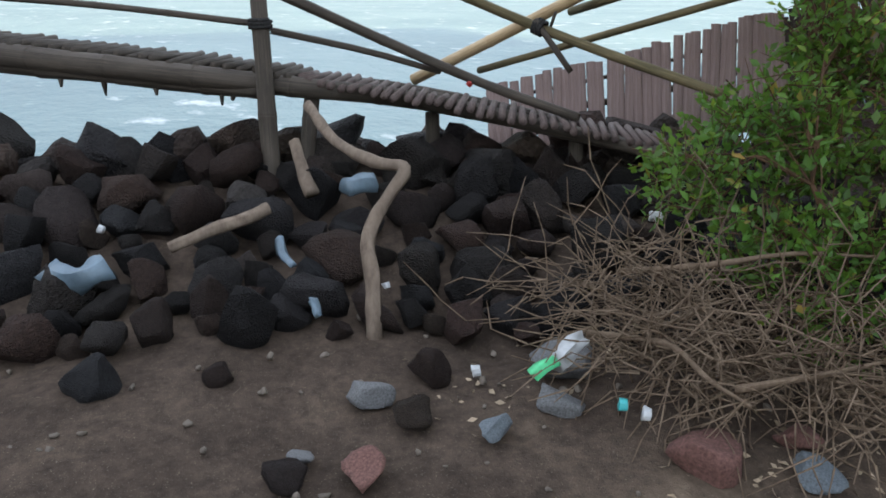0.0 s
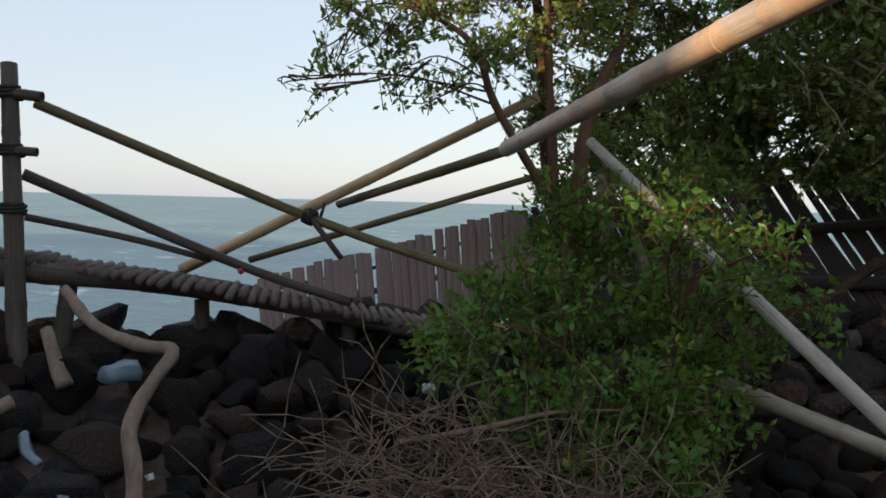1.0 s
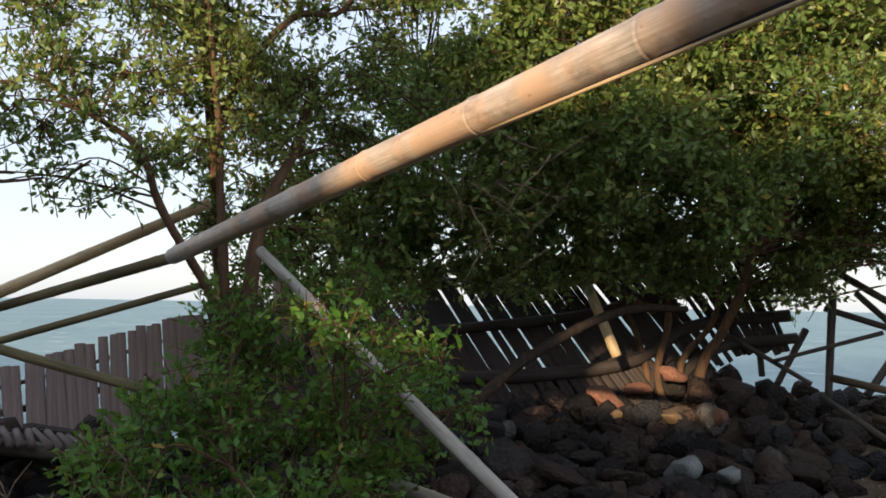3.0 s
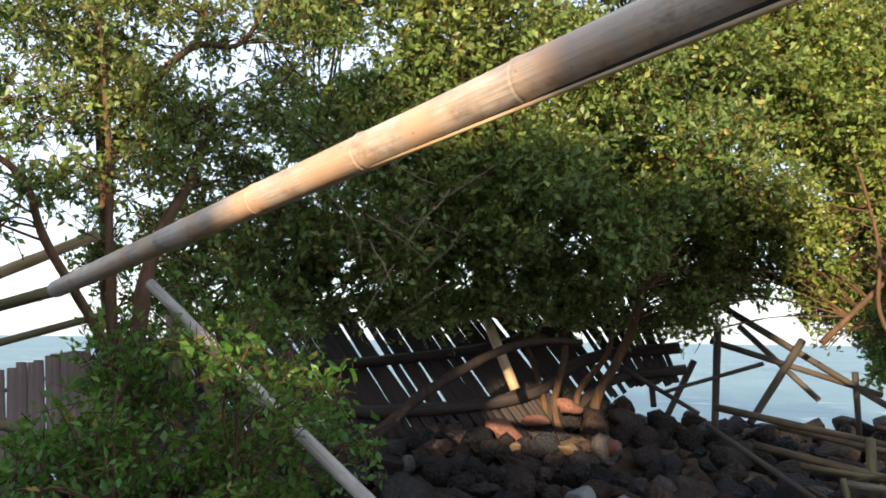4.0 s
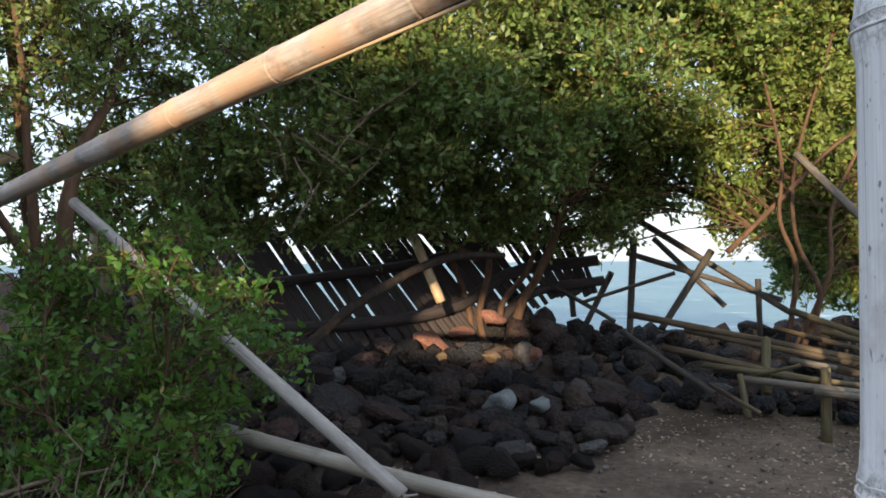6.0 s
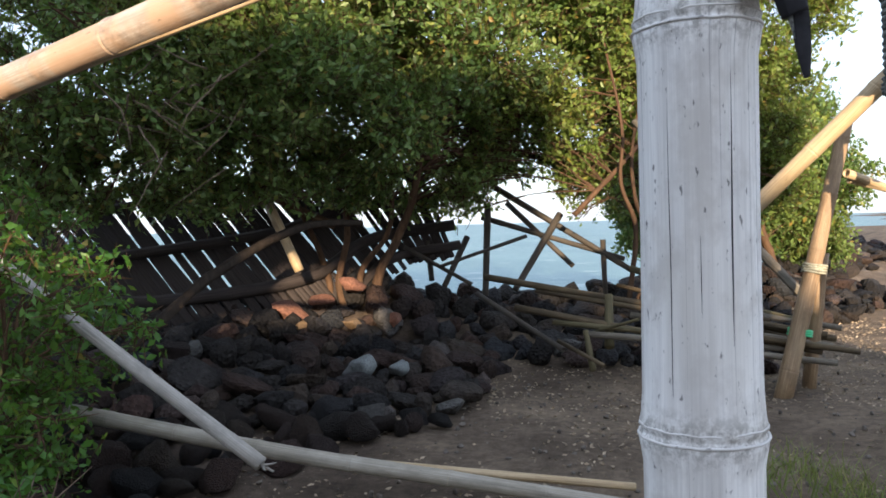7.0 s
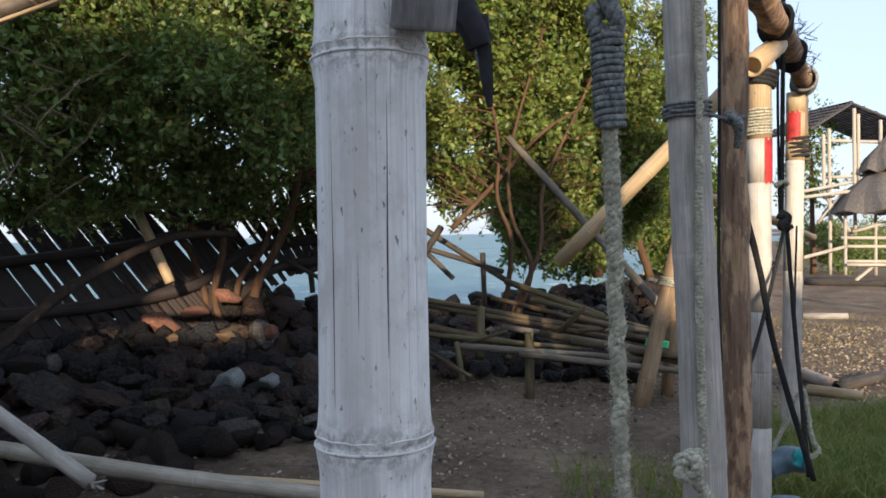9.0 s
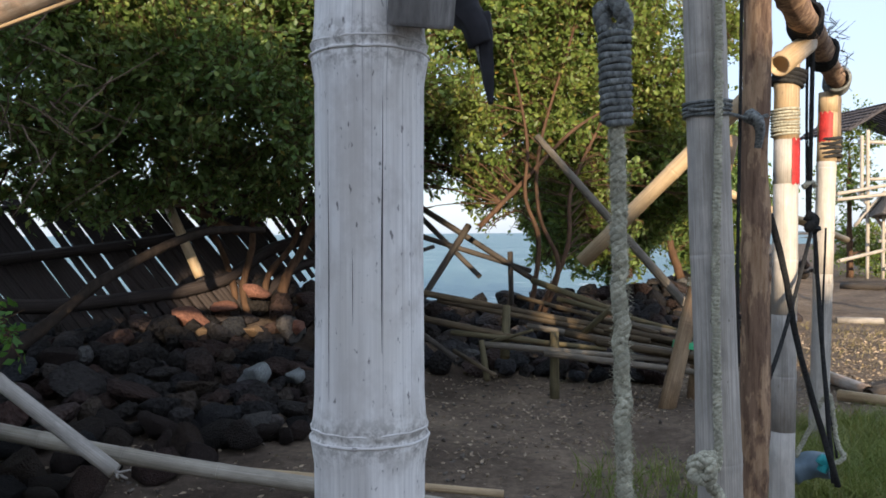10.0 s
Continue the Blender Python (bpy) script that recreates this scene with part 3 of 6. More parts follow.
def wall_block(name, x0, x1, y, high):
    w = new(name, box_mesh(name, M_WALL, (x1 - x0, 0.25, high), 0.0))
    w.location = ((x0 + x1) / 2, y, high / 2 - 0.02)
    return tagged(w, "plain unseen wall added to shade the shore", "wall", kind="structure")


wall_block("wall_south_west", -40, 1.7, -20.0, 7.5)
wall_block("wall_south_gable", 1.7, 2.4, -20.0, 8.9)
wall_block("wall_south_sill", 2.4, 3.2, -20.0, 6.4)
wall_block("wall_south_sill_high", 3.2, 4.4, -20.0, 6.55)
wall_block("wall_south", 4.4, 6.32, -20.0, 9.0)
wall_block("wall_south_gate", 6.32, 6.9, -20.0, 6.95)
wall_block("wall_south_gap", 6.9, 7.2, -20.0, 6.35)
wall_block("wall_south_house", 7.2, 8.0, -20.0, 8.8)
wall_block("wall_south_low", 8.0, 8.85, -20.0, 6.65)
wall_block("wall_south_tower", 8.85, 9.75, -20.0, 9.6)
wall_block("wall_south_east", 9.75, 40, -20.0, 5.2)
lintel = wall_block("wall_south_lintel", 3.2, 4.4, -20.0, 1.7)
lintel.location.z = 8.1
lintel = wall_block("wall_south_lintel_low", 2.4, 3.2, -20.0, 2.3)
lintel.location.z = 7.77

# ---- boulders of the breakwater ----
STONES = [stone_mesh("boulder", 11 + i, M_ROCK, 2 if i > 5 else 3) for i in range(12)]
spots = []
cells = {}
for _ in range(26000):
    x, y = random.uniform(-8.5, 4.5), random.uniform(-3.5, 15)
    if (y > 12 and x < 0) or (x > -1.0 and y < 7.8):
        continue
    s = float(shore_side(np.array([x]), np.array([y]))[0])
    wide = np.interp(y, [-5, 1, 4, 5.5, 7, 8.5, 11, 20], [2.0, 2.1, 3.2, 3.8, 3.7, 3.1, 2.4, 1.6])
    if not -1.6 < s < wide:
        continue
    r = random.uniform(0.085, 0.2) * (1.15 if s < 0.3 else 1.0) * (1.0 if s < wide * 0.8 else 0.85)
    cx, cy = int(x // 0.5), int(y // 0.5)
    close = [q for i in (-1, 0, 1) for j in (-1, 0, 1) for q in cells.get((cx + i, cy + j), ())]
    if any((x - a) ** 2 + (y - b) ** 2 < ((r + c) * 0.66) ** 2 for a, b, c, _ in close):
        continue
    spots.append((x, y, r, s))
    cells.setdefault((cx, cy), []).append((x, y, r, s))
spots.sort(key=lambda q: math.hypot(q[0], q[1]) + (6 if q[3] < -0.2 else 0))
near_spots, far_spots = spots[:285], spots[285:]
CREST = [(-5.95, -0.2, 0.48, 0.44), (-5.85, 0.3, 0.4, 0.36), (-5.9, 0.72, 0.5, 0.42), (-5.6, 1.2, 0.42, 0.38), (-5.3, 1.75, 0.44, 0.38),
         (-5.05, 2.15, 0.42, 0.36), (-4.55, 2.25, 0.3, 0.32), (-6.3, -0.9, 0.5, 0.45), (-6.7, -1.6, 0.5, 0.42)]


def stone_pose(x, y, r, lift=0.3):
    return (Matrix.Translation((x, y, height_at(x, y) + r * lift)) @ Euler((random.uniform(-0.5, 0.5), random.uniform(-0.5, 0.5), random.uniform(0, 6.28))).to_matrix().to_4x4()
            @ Matrix.Diagonal((r, r, r, 1)))


for i, (x, y, r, s) in enumerate(near_spots):
    ob = new("boulder", STONES[i % 12])
    ob.matrix_world = stone_pose(x, y, r * 1.42, random.uniform(0.2, 0.5))
    tagged(ob, "dark rounded basalt boulder of the breakwater heap", "rock", "breakwater boulders")


def heap(name, places, label, mat):
    V, F = [], []
    base = [stone_mesh("heap_stone", 40 + i, mat, 2) for i in range(4)]
    data = [(np.array([v.co[:] for v in m.vertices]), [tuple(p.vertices) for p in m.polygons]) for m in base]
    for m in base:
        bpy.data.meshes.remove(m)
    off = 0
    for i, (x, y, r) in enumerate(places):
        m = np.array(stone_pose(x, y, r, random.uniform(0.2, 0.6)))
        v, f = data[i % 4]
        V.append(v @ m[:3, :3].T + m[:3, 3])
        F.extend(tuple(k + off for k in q) for q in f)
        off += len(v)
    ob = new(name, mesh_of(name, np.concatenate(V).tolist(), F, mat))
    return tagged(ob, label, "rocks", kind="stuff")


extra = [(x, y, r * 1.4) for x, y, r, s in far_spots]
for _ in range(500):
    k = random.uniform(0, 1)
    x, y = 2.2 + 7 * k + random.uniform(-2.2, 1.4), 14 + 18 * k + random.uniform(-1.5, 1.5)
    extra.append((x, y, random.uniform(0.15, 0.34)))
heap("boulder_heap", extra, "dark basalt boulders heaped along the shoreline", M_ROCKS)

# large boulders along the crest by the walkway
for i, (x, y, z, r) in enumerate(CREST):
    ob = new("boulder", STONES[i % 6])
    ob.matrix_world = Matrix.Translation((x, y, z)) @ Euler((0.3 * math.sin(i * 3.1), 0.25 * math.cos(i * 2.3), i * 1.9)).to_matrix().to_4x4() @ Matrix.Diagonal((r, r, r * 0.95, 1))
    tagged(ob, "large dark angular boulder on the breakwater crest", "rock", "breakwater boulders")

# single stones lying on the sand
LOOSE = [
    ((-2.315, 1.777, 0.08), 0.15, M_BRICKRED, "reddish angular building stone lying on sand"),
    ((-2.127, 2.041, 0.05), 0.11, M_STONEBLUE, "flat blue-grey stone lying on sand"),
    ((-2.321, 2.177, 0.05), 0.10, M_BRICKRED, "small reddish stone lying on sand"),
    ((-2.758, 1.181, 0.05), 0.10, M_STONEBLUE, "pointed blue-grey stone lying on sand"),
    ((-2.856, 1.475, 0.05), 0.12, M_SLATE, "flat grey stone lying on sand"),
    ((-2.983, 0.918, 0.05), 0.12, M_ROCK, "brown rounded stone lying on sand"),
    ((-3.145, 0.797, 0.05), 0.11, M_SLATE, "pale grey stone lying on sand"),
    ((-2.674, 0.649, 0.03), 0.11, M_BRICKRED, "flat reddish stone lying on sand"),
    ((-2.73, 0.395, 0.03), 0.09, M_ROCK, "dark grey stone half sunk in sand"),
    ((-2.825, 0.479, 0.03), 0.06, M_SLATE, "small grey stone lying on sand"),
    ((-3.591, -0.208, 0.08), 0.16, M_ROCK, "dark blue-grey stone beside the heap"),
    ((-3.515, 0.275, 0.06), 0.10, M_ROCK, "dark stone beside the heap"),
    ((-3.278, 1.101, 0.06), 0.14, M_ROCK, "dark flat stone beside the heap"),
    ((-3.08, 1.657, 0.1), 0.16, M_SLATE, "grey stone with plastic scrap against it"),
    ((-2.076, 6.644, 0.2), 0.16, M_SLATE, "pale grey boulder on the heap"),
    ((-3.22, 7.95, 0.62), 0.25, M_RUST, "large reddish-brown boulder on top of the heap"),
    ((-3.56, 7.85, 0.52), 0.15, M_TANSTONE, "ochre boulder on top of the heap"),
    ((-3.78, 7.95, 0.52), 0.1, M_RUST, "small reddish stone on top of the heap"),
    ((-3.95, 7.9, 0.48), 0.11, M_TANSTONE, "small brown stone on top of the heap"),
    ((-3.68, 8.2, 0.6), 0.12, M_RUST, "reddish stone under the slat fence"),
    ((-2.95, 7.72, 0.5), 0.12, M_TANSTONE, "pale brown stone on the heap"),
    ((-3.4, 7.65, 0.44), 0.13, M_TANSTONE, "flat ochre stone on the heap"),
    ((-2.93, 8.15, 0.72), 0.16, M_RUST, "reddish boulder between the trunks"),
    ((-2.6, 8.3, 0.86), 0.19, M_RUST, "tall reddish boulder beside a trunk"),
    ((-2.5, 7.85, 0.5), 0.13, M_TANSTONE, "brown stone at the foot of the tree"),
    ((-2.1, 8.1, 0.5), 0.11, M_RUST, "reddish stone at the foot of the tree"),
    ((-4.15, 7.6, 0.45), 0.12, M_RUST, "reddish stone below the fence"),
    ((-2.0, 6.5, 0.3), 0.15, M_PALESTONE, "pale grey-white stone on the dark heap"),
    ((-1.72, 6.75, 0.24), 0.13, M_PALESTONE, "flat speckled pale stone on the dark heap"),
    ((-3.568, 6.228, 0.45), 0.26, M_ROCK, "long grey-green boulder on the heap"),
]
for i, (p, r, mat, label) in enumerate(LOOSE):
    ob = new("stone", stone_mesh("stone", 90 + i, mat, 3, 0.62, 9))
    ob.matrix_world = Matrix.Translation((p[0], p[1], max(height_at(p[0], p[1]) + r * 0.3, p[2]))) @ Euler((0.1, 0.15, i * 1.7)).to_matrix().to_4x4() @ Matrix.Diagonal((r, r, r, 1))
    tagged(ob, label, "stone", "loose stones")

# ---- helpers for poles given by two points ----


def reach(p, q, a, b):
    """The stretch of the line pq from parameter a to b."""
    p, q = Vector(p), Vector(q)
    return [p.lerp(q, a), p.lerp(q, b)]


def upright(p, q, z0, z1):
    """The line pq cut or carried on to the heights z0 and z1."""
    p, q = Vector(p), Vector(q)
    k = (q - p) / (q.z - p.z)
    return [p + k * (z0 - p.z), p + k * (z1 - p.z)]


# ---- near bamboo post ----
axis = upright((0.15, 0.928, 1.712), (0.148, 0.919, 1.219), -0.05, 2.55)
post = thing("bamboo_post", "thick grey-white weathered bamboo post with split lines", "bamboo post", base=axis[0])
Z_LO, Z_HI = (0.148, 0.919, 1.219)[2], (0.15, 0.928, 1.712)[2]
node_gap = Z_HI - Z_LO
part("culm", culm("culm", axis, 0.0735, 0.0705, M_POST, gap=node_gap, seg=64, bulge=0.075, first=0.05 + Z_LO - 2 * node_gap, rough=0.006, steady=True), post)


def on_axis(line, z, turn=0.0, r=0.0):
    p = line[0].lerp(line[1], (z - line[0].z) / (line[1].z - line[0].z))
    return p + Vector((math.sin(turn) * r, -math.cos(turn) * r, 0))


for zn in (Z_LO - node_gap, Z_LO, Z_HI):
    for dz, rr, th in ((0.010, 0.0772, 0.0014), (-0.004, 0.0785, 0.002)):
        ring = []
        for k in range(73):
            a = 2 * math.pi * k / 72
            wob = noise.noise(Vector((math.cos(a) * 4, math.sin(a) * 4, zn * 9 + dz * 50)))
            ring.append(on_axis(axis, zn + dz + 0.002 * wob, a, rr + 0.0012 * wob - 0.0015))
        v, f, uv = sweep(ring, [th * (1 + 0.35 * noise.noise(p * 60)) for p in ring], 8, False)
        part("node_ridge", mesh_of("node_ridge", v, f, M_POST, uv), post)
# dark drying cracks running down the culm
for turn, za, zb, w in ((-0.6, 0.9, 1.62, 0.0008), (0.42, 1.25, 1.68, 0.0009), (0.5, 0.5, 1.18, 0.0008), (-0.1, 1.36, 1.46, 0.0005), (-0.5, 1.74, 2.1, 0.0008)):
    pts = []
    for i in range(9):
        z = za + (zb - za) * i / 8
        pts.append(on_axis(axis, z, turn + 0.02 * noise.noise(Vector((z * 7, turn, 0))), 0.0712))
    v, f, uv = sweep(pts, [w * (1 - abs(i - 4) / 5) for i in range(9)], 5)
    part("crack", mesh_of("crack", v, f, M_CLOTH, uv), post)
part("rope_lashing", lashing("rope_lashing", on_axis(axis, Z_HI + 0.15), (0, 0, 1), 0.074, 4, 0.016, 0.007, M_ROPE_DARK, 3), post, "dark cord wound round the post")
part("bud_scar", stone_mesh("bud_scar", 5, M_ROPE_DARK, 2), post, m=Matrix.Translation(on_axis(axis, Z_HI + 0.017, -0.02, 0.0715)) @ Matrix.Diagonal((0.009, 0.004, 0.008, 1)))

block = thing("timber_block", "grey cut timber end lashed beside the bamboo post", "timber", base=(0.218, 0.985, 1.784))
part("block", box_mesh("block", M_BLOCK, (0.055, 0.09, 0.05), 0.005), block, m=Matrix.Translation((0.228, 0.875, 1.758)) @ Euler((radians(12), radians(10), radians(-14))).to_matrix().to_4x4())
part("cloth_knot", limb_mesh("cloth_knot", [(0.252, 1.059, 1.855), (0.264, 1.049, 1.803), (0.28, 1.039, 1.779), (0.291, 1.04, 1.747)], 0.026, 0.018, M_CLOTH, 10, 0.6), block, "black cloth knot")
part("cloth_strip", limb_mesh("cloth_strip", [(0.288, 1.04, 1.791), (0.296, 1.04, 1.743), (0.3, 1.039, 1.694), (0.303, 1.039, 1.662)], 0.016, 0.004, M_CLOTH, 7, 0.5), block, "hanging black cloth strip")
part("cloth_strip", limb_mesh("cloth_strip", [(0.283, 1.04, 1.791), (0.286, 1.039, 1.751), (0.293, 1.039, 1.711)], 0.011, 0.003, M_ROPE_BLUE, 7, 0.5), block)

# ---- hanging rope ----
rope = thing("hanging_rope", "thick grey-green fuzzy rope hanging with a bound eye", "rope", base=(0.494, 1.277, 1.875))
part("rope", rope_mesh("rope", [(0.499, 1.277, 1.818), (0.504, 1.274, 1.635), (0.508, 1.271, 1.443), (0.51, 1.267, 1.251), (0.515, 1.263, 1.021), (0.517, 1.261, 0.867)], 0.0135, M_ROPE, 3, 0.036, 0.5, 34), rope)
part("rope_eye", rope_mesh("rope_eye", [(0.498, 1.318, 2.462), (0.492, 1.313, 2.208), (0.483, 1.288, 1.936), (0.505, 1.268, 1.863), (0.517, 1.278, 1.827), (0.489, 1.286, 1.818), (0.48, 1.286, 1.859), (0.51, 1.289, 1.897), (0.514, 1.315, 2.207), (0.513, 1.32, 2.462)], 0.014, M_ROPE_BLUE, 3, 0.05, 0.3, 14), rope)
part("rope_binding", lashing("rope_binding", (0.502, 1.275, 1.739), (0.02, 0, -1), 0.0205, 14, 0.0115, 0.0062, M_ROPE_BLUE, 9), rope, "blue-grey whipped cord binding")

fuzz = []
rl = smooth_line([(0.499, 1.277, 1.818), (0.504, 1.274, 1.635), (0.508, 1.271, 1.443), (0.51, 1.267, 1.251), (0.515, 1.263, 1.021), (0.517, 1.261, 0.867)], 40)
for _ in range(2600):
    p = random.choice(rl) + Vector((0, 0, random.uniform(-0.004, 0.004)))
    a = random.uniform(0, 6.28)
    o = Vector((math.cos(a), math.sin(a), 0))
    fuzz.append((np.array(p + o * 0.0125), np.array(p + o * random.uniform(0.015, 0.0195) + Vector((random.uniform(-0.006, 0.006), random.uniform(-0.006, 0.006), random.uniform(-0.009, 0.009))))))
tagged(part("fibre", twigs_mesh("fibre", np.array(fuzz), 0.0007, M_ROPE), rope), kind="stuff")

# ---- swing frame posts beyond ----
aline = upright((0.848, 2.266, 2.144), (0.886, 2.245, 0.843), -0.05, 2.7)
a_post = thing("weathered_post", "grey weathered half-round post with a rope running down it", "post", "frame posts", aline[0])
part("culm", culm("culm", aline, 0.064, 0.057, M_APOST, gap=0.55, seg=20, bulge=0.03, rough=0.05), a_post)
bl = upright((0.923, 2.269, 1.164), (0.934, 2.263, 0.836), -0.05, 1.25)
part("splint", culm("splint", bl, 0.022, 0.018, M_APOST, gap=0.5, seg=10, bulge=0.03, hollow=False), a_post)
part("rope", rope_mesh("rope", [(0.873, 2.197, 2.359), (0.873, 2.186, 1.808), (0.862, 2.177, 1.335), (0.867, 2.169, 0.894), (0.856, 2.157, 0.818)], 0.013, M_ROPE, 3, 0.05, 0.3, 26), a_post, "rough grey rope")
part("rope_knot", rope_mesh("rope_knot", [(0.852, 2.138, 0.87), (0.794, 2.113, 0.858), (0.785, 2.112, 0.819), (0.826, 2.095, 0.813), (0.824, 2.095, 0.859), (0.798, 2.113, 0.843), (0.843, 2.115, 0.784), (0.866, 2.136, 0.738)], 0.017, M_ROPE, 3, 0.06, 0.4, 10), a_post, "pale rope knot")
part("cord_binding", lashing("cord_binding", on_axis(aline, 1.823), (0, 0, 1), 0.0625, 4, 0.012, 0.005, M_ROPE_BLUE, 2), a_post)

bline = upright((1.055, 2.457, 2.192), (1.022, 2.427, 0.651), -0.05, 2.75)
b_post = thing("brown_log_post", "brown log post with peeling bark", "post", "frame posts", bline[0])
pts = smooth_line([bline[0], bline[0].lerp(bline[1], 0.3) + Vector((0.008, 0, 0)), bline[0].lerp(bline[1], 0.65) + Vector((-0.006, 0, 0)), bline[1]], 14)
v, f, uv = sweep(pts, [0.043 - 0.004 * i / len(pts) for i in range(len(pts))], 22, jitter=0.22)
part("log", mesh_of("log", v, f, M_BROWNLOG, uv), b_post)
part("tie_cord", rope_mesh("tie_cord", [(0.794, 2.201, 1.818), (0.905, 2.239, 1.811), (1.003, 2.366, 1.81), (1.063, 2.401, 1.823)], 0.006, M_ROPE_BLUE, 3, 0.03, 0.4, 14), b_post, "blue-grey tie cord")
part("tie_knot", limb_mesh("tie_knot", [(0.994, 2.366, 1.822), (1.017, 2.347, 1.802), (1.027, 2.348, 1.773), (1.025, 2.367, 1.725)], 0.02, 0.009, M_ROPE_BLUE, 9, 0.6), b_post)
part("cord", limb_mesh("cord", [(0.985, 2.378, 2.509), (0.974, 2.365, 1.831), (0.965, 2.356, 1.407), (0.969, 2.361, 1.084)], 0.005, 0.005, M_ROPE_DARK, 6, 0.1), b_post)


def banded_post(name, label, p, q, zs, r0, mats, gap):
    """A banded bamboo post: one culm part for each band of colour, from the top down."""
    t = thing(name, label, "bamboo post", "frame posts", upright(p, q, 0, 1)[0])
    for z1, z0, (nm, mat) in zip(zs, zs[1:], mats):
        part(nm, culm(nm, upright(p, q, z0, z1), r0, r0 * 0.985, mat, gap=gap, seg=22, bulge=0.05, hollow=(z1 == zs[0]), rough=0.015), t)
    return t


C_TOP, C_BOT = (1.523, 3.747, 2.255), (1.491, 3.711, 0.444)
cz = [(1.524, 3.747, 2.295)[2], (1.516, 3.739, 1.893)[2], (1.513, 3.736, 1.691)[2], (1.502, 3.724, 1.095)[2], (1.493, 3.713, 0.562)[2], -0.05]
c_post = banded_post("painted_bamboo_post", "tan bamboo post with red paint above a white band", C_TOP, C_BOT, cz, 0.056,
                     [("top_culm", M_TAN), ("red_band", M_WHITE), ("white_band", M_WHITE), ("lower_culm", M_APOST), ("foot_culm", M_WHITE)], 0.42)


def paint_patch(parent, line, radius, a0, a1):
    """Red paint left on one side of a post."""
    bm = bmesh.new()
    for i in range(9):
        a = a0 + (a1 - a0) * i / 8
        for z in (0.0, 1.0):
            c = line[0].lerp(line[1], z)
            bm.verts.new(c + Vector((math.sin(a) * radius, -math.cos(a) * radius, (-0.008 if z == 0 else 0.012) * math.sin(i * 2.3))))
    bm.verts.ensure_lookup_table()
    for i in range(8):
        bm.faces.new([bm.verts[2 * i], bm.verts[2 * i + 2], bm.verts[2 * i + 3], bm.verts[2 * i + 1]])
    me = bpy.data.meshes.new("red_paint")
    bm.to_mesh(me)
    bm.free()
    me.materials.append(M_RED)
    patch_ob = part("red_paint", me, parent, "red paint patch")
    thickness = patch_ob.modifiers.new("thick", "SOLIDIFY")
    thickness.thickness = 0.002


# the red paint covers only the side away from the sea
paint_patch(c_post, upright(C_TOP, C_BOT, cz[2], cz[1]), 0.0595, 0.15, 1.6)
part("rope_lashing", lashing("rope_lashing", (1.513, 3.741, 1.972), (0, 0, 1), 0.057, 9, 0.014, 0.006, M_ROPE, 4), c_post, "tan cord wound round the post")
part("rope_lashing", lashing("rope_lashing", (1.529, 3.746, 2.177), (0.3, 0, 1), 0.062, 4, 0.02, 0.011, M_ROPE_DARK, 6), c_post)
part("cross_stub", culm("cross_stub", [(1.448, 3.61, 2.209), (1.66, 3.909, 2.367)], 0.05, 0.05, M_TAN, gap=0.3, seg=16), c_post)

D_TOP, D_BOT = (2.33, 5.562, 2.303), (2.264, 5.521, 0.34)
dz = [(2.331, 5.563, 2.4)[2], (2.329, 5.561, 2.265)[2], (2.326, 5.557, 2.072)[2], (2.323, 5.554, 1.938)[2], (2.31, 5.54, 1.187)[2], -0.05]
d_post = banded_post("painted_bamboo_post", "pale bamboo post with red paint near its top", D_TOP, D_BOT, dz, 0.062,
                     [("top_culm", M_TAN), ("painted_culm", M_TAN), ("middle_culm", M_TAN), ("white_band", M_WHITE), ("lower_culm", M_APOST)], 0.45)
paint_patch(d_post, upright(D_TOP, D_BOT, dz[2], dz[1]), 0.0655, -1.2, 0.2)
part("rope_lashing", lashing("rope_lashing", (2.34, 5.557, 2.026), (0, 0, 1), 0.064, 5, 0.03, 0.012, M_ROPE_DARK, 8), d_post)
part("side_pole", culm("side_pole", [(2.447, 5.776, 2.612), (2.436, 5.764, 1.953)], 0.045, 0.05, M_OLD, gap=0.4, seg=14), d_post)

beam = thing("rope_wrapped_beam", "dark frame beam bound with frayed rope", "beam", base=(1.723, 4.015, 2.445))
part("beam", limb_mesh("beam", [(0.171, 0.845, 2.545), (0.511, 1.34, 2.496), (0.873, 2.199, 2.501), (1.127, 2.719, 2.494), (1.42, 3.341, 2.419), (1.813, 4.223, 2.448), (2.432, 5.672, 2.474)], 0.062, 0.058, M_BROWNLOG, 16, 0.25, 12), beam)
for k, (p, r) in enumerate((((1.619, 3.807, 2.445), 0.066), ((1.98, 4.636, 2.466), 0.068), ((2.368, 5.517, 2.467), 0.072))):
    part("rope_wrap", lashing("rope_wrap", p, (0.3, 0.95, -0.02), r, 11, 0.02, 0.011, M_ROPE_DARK if k != 2 else M_ROPE_BLUE, 20 + k), beam)
fr = []
for i in range(60):
    p = Vector((1.662, 3.911, 2.49)).lerp(Vector((2.417, 5.571, 2.494)), random.random()) + Vector((random.uniform(0, 0.07), random.uniform(-0.1, 0.1), random.uniform(-0.05, 0.08)))
    fr.append((np.array(p), np.array(p + Vector((random.uniform(0, 0.1), random.uniform(-0.06, 0.06), random.uniform(-0.06, 0.09))))))
part("frayed_ends", twigs_mesh("frayed_ends", np.array(fr), 0.003, M_ROPE_DARK), beam)

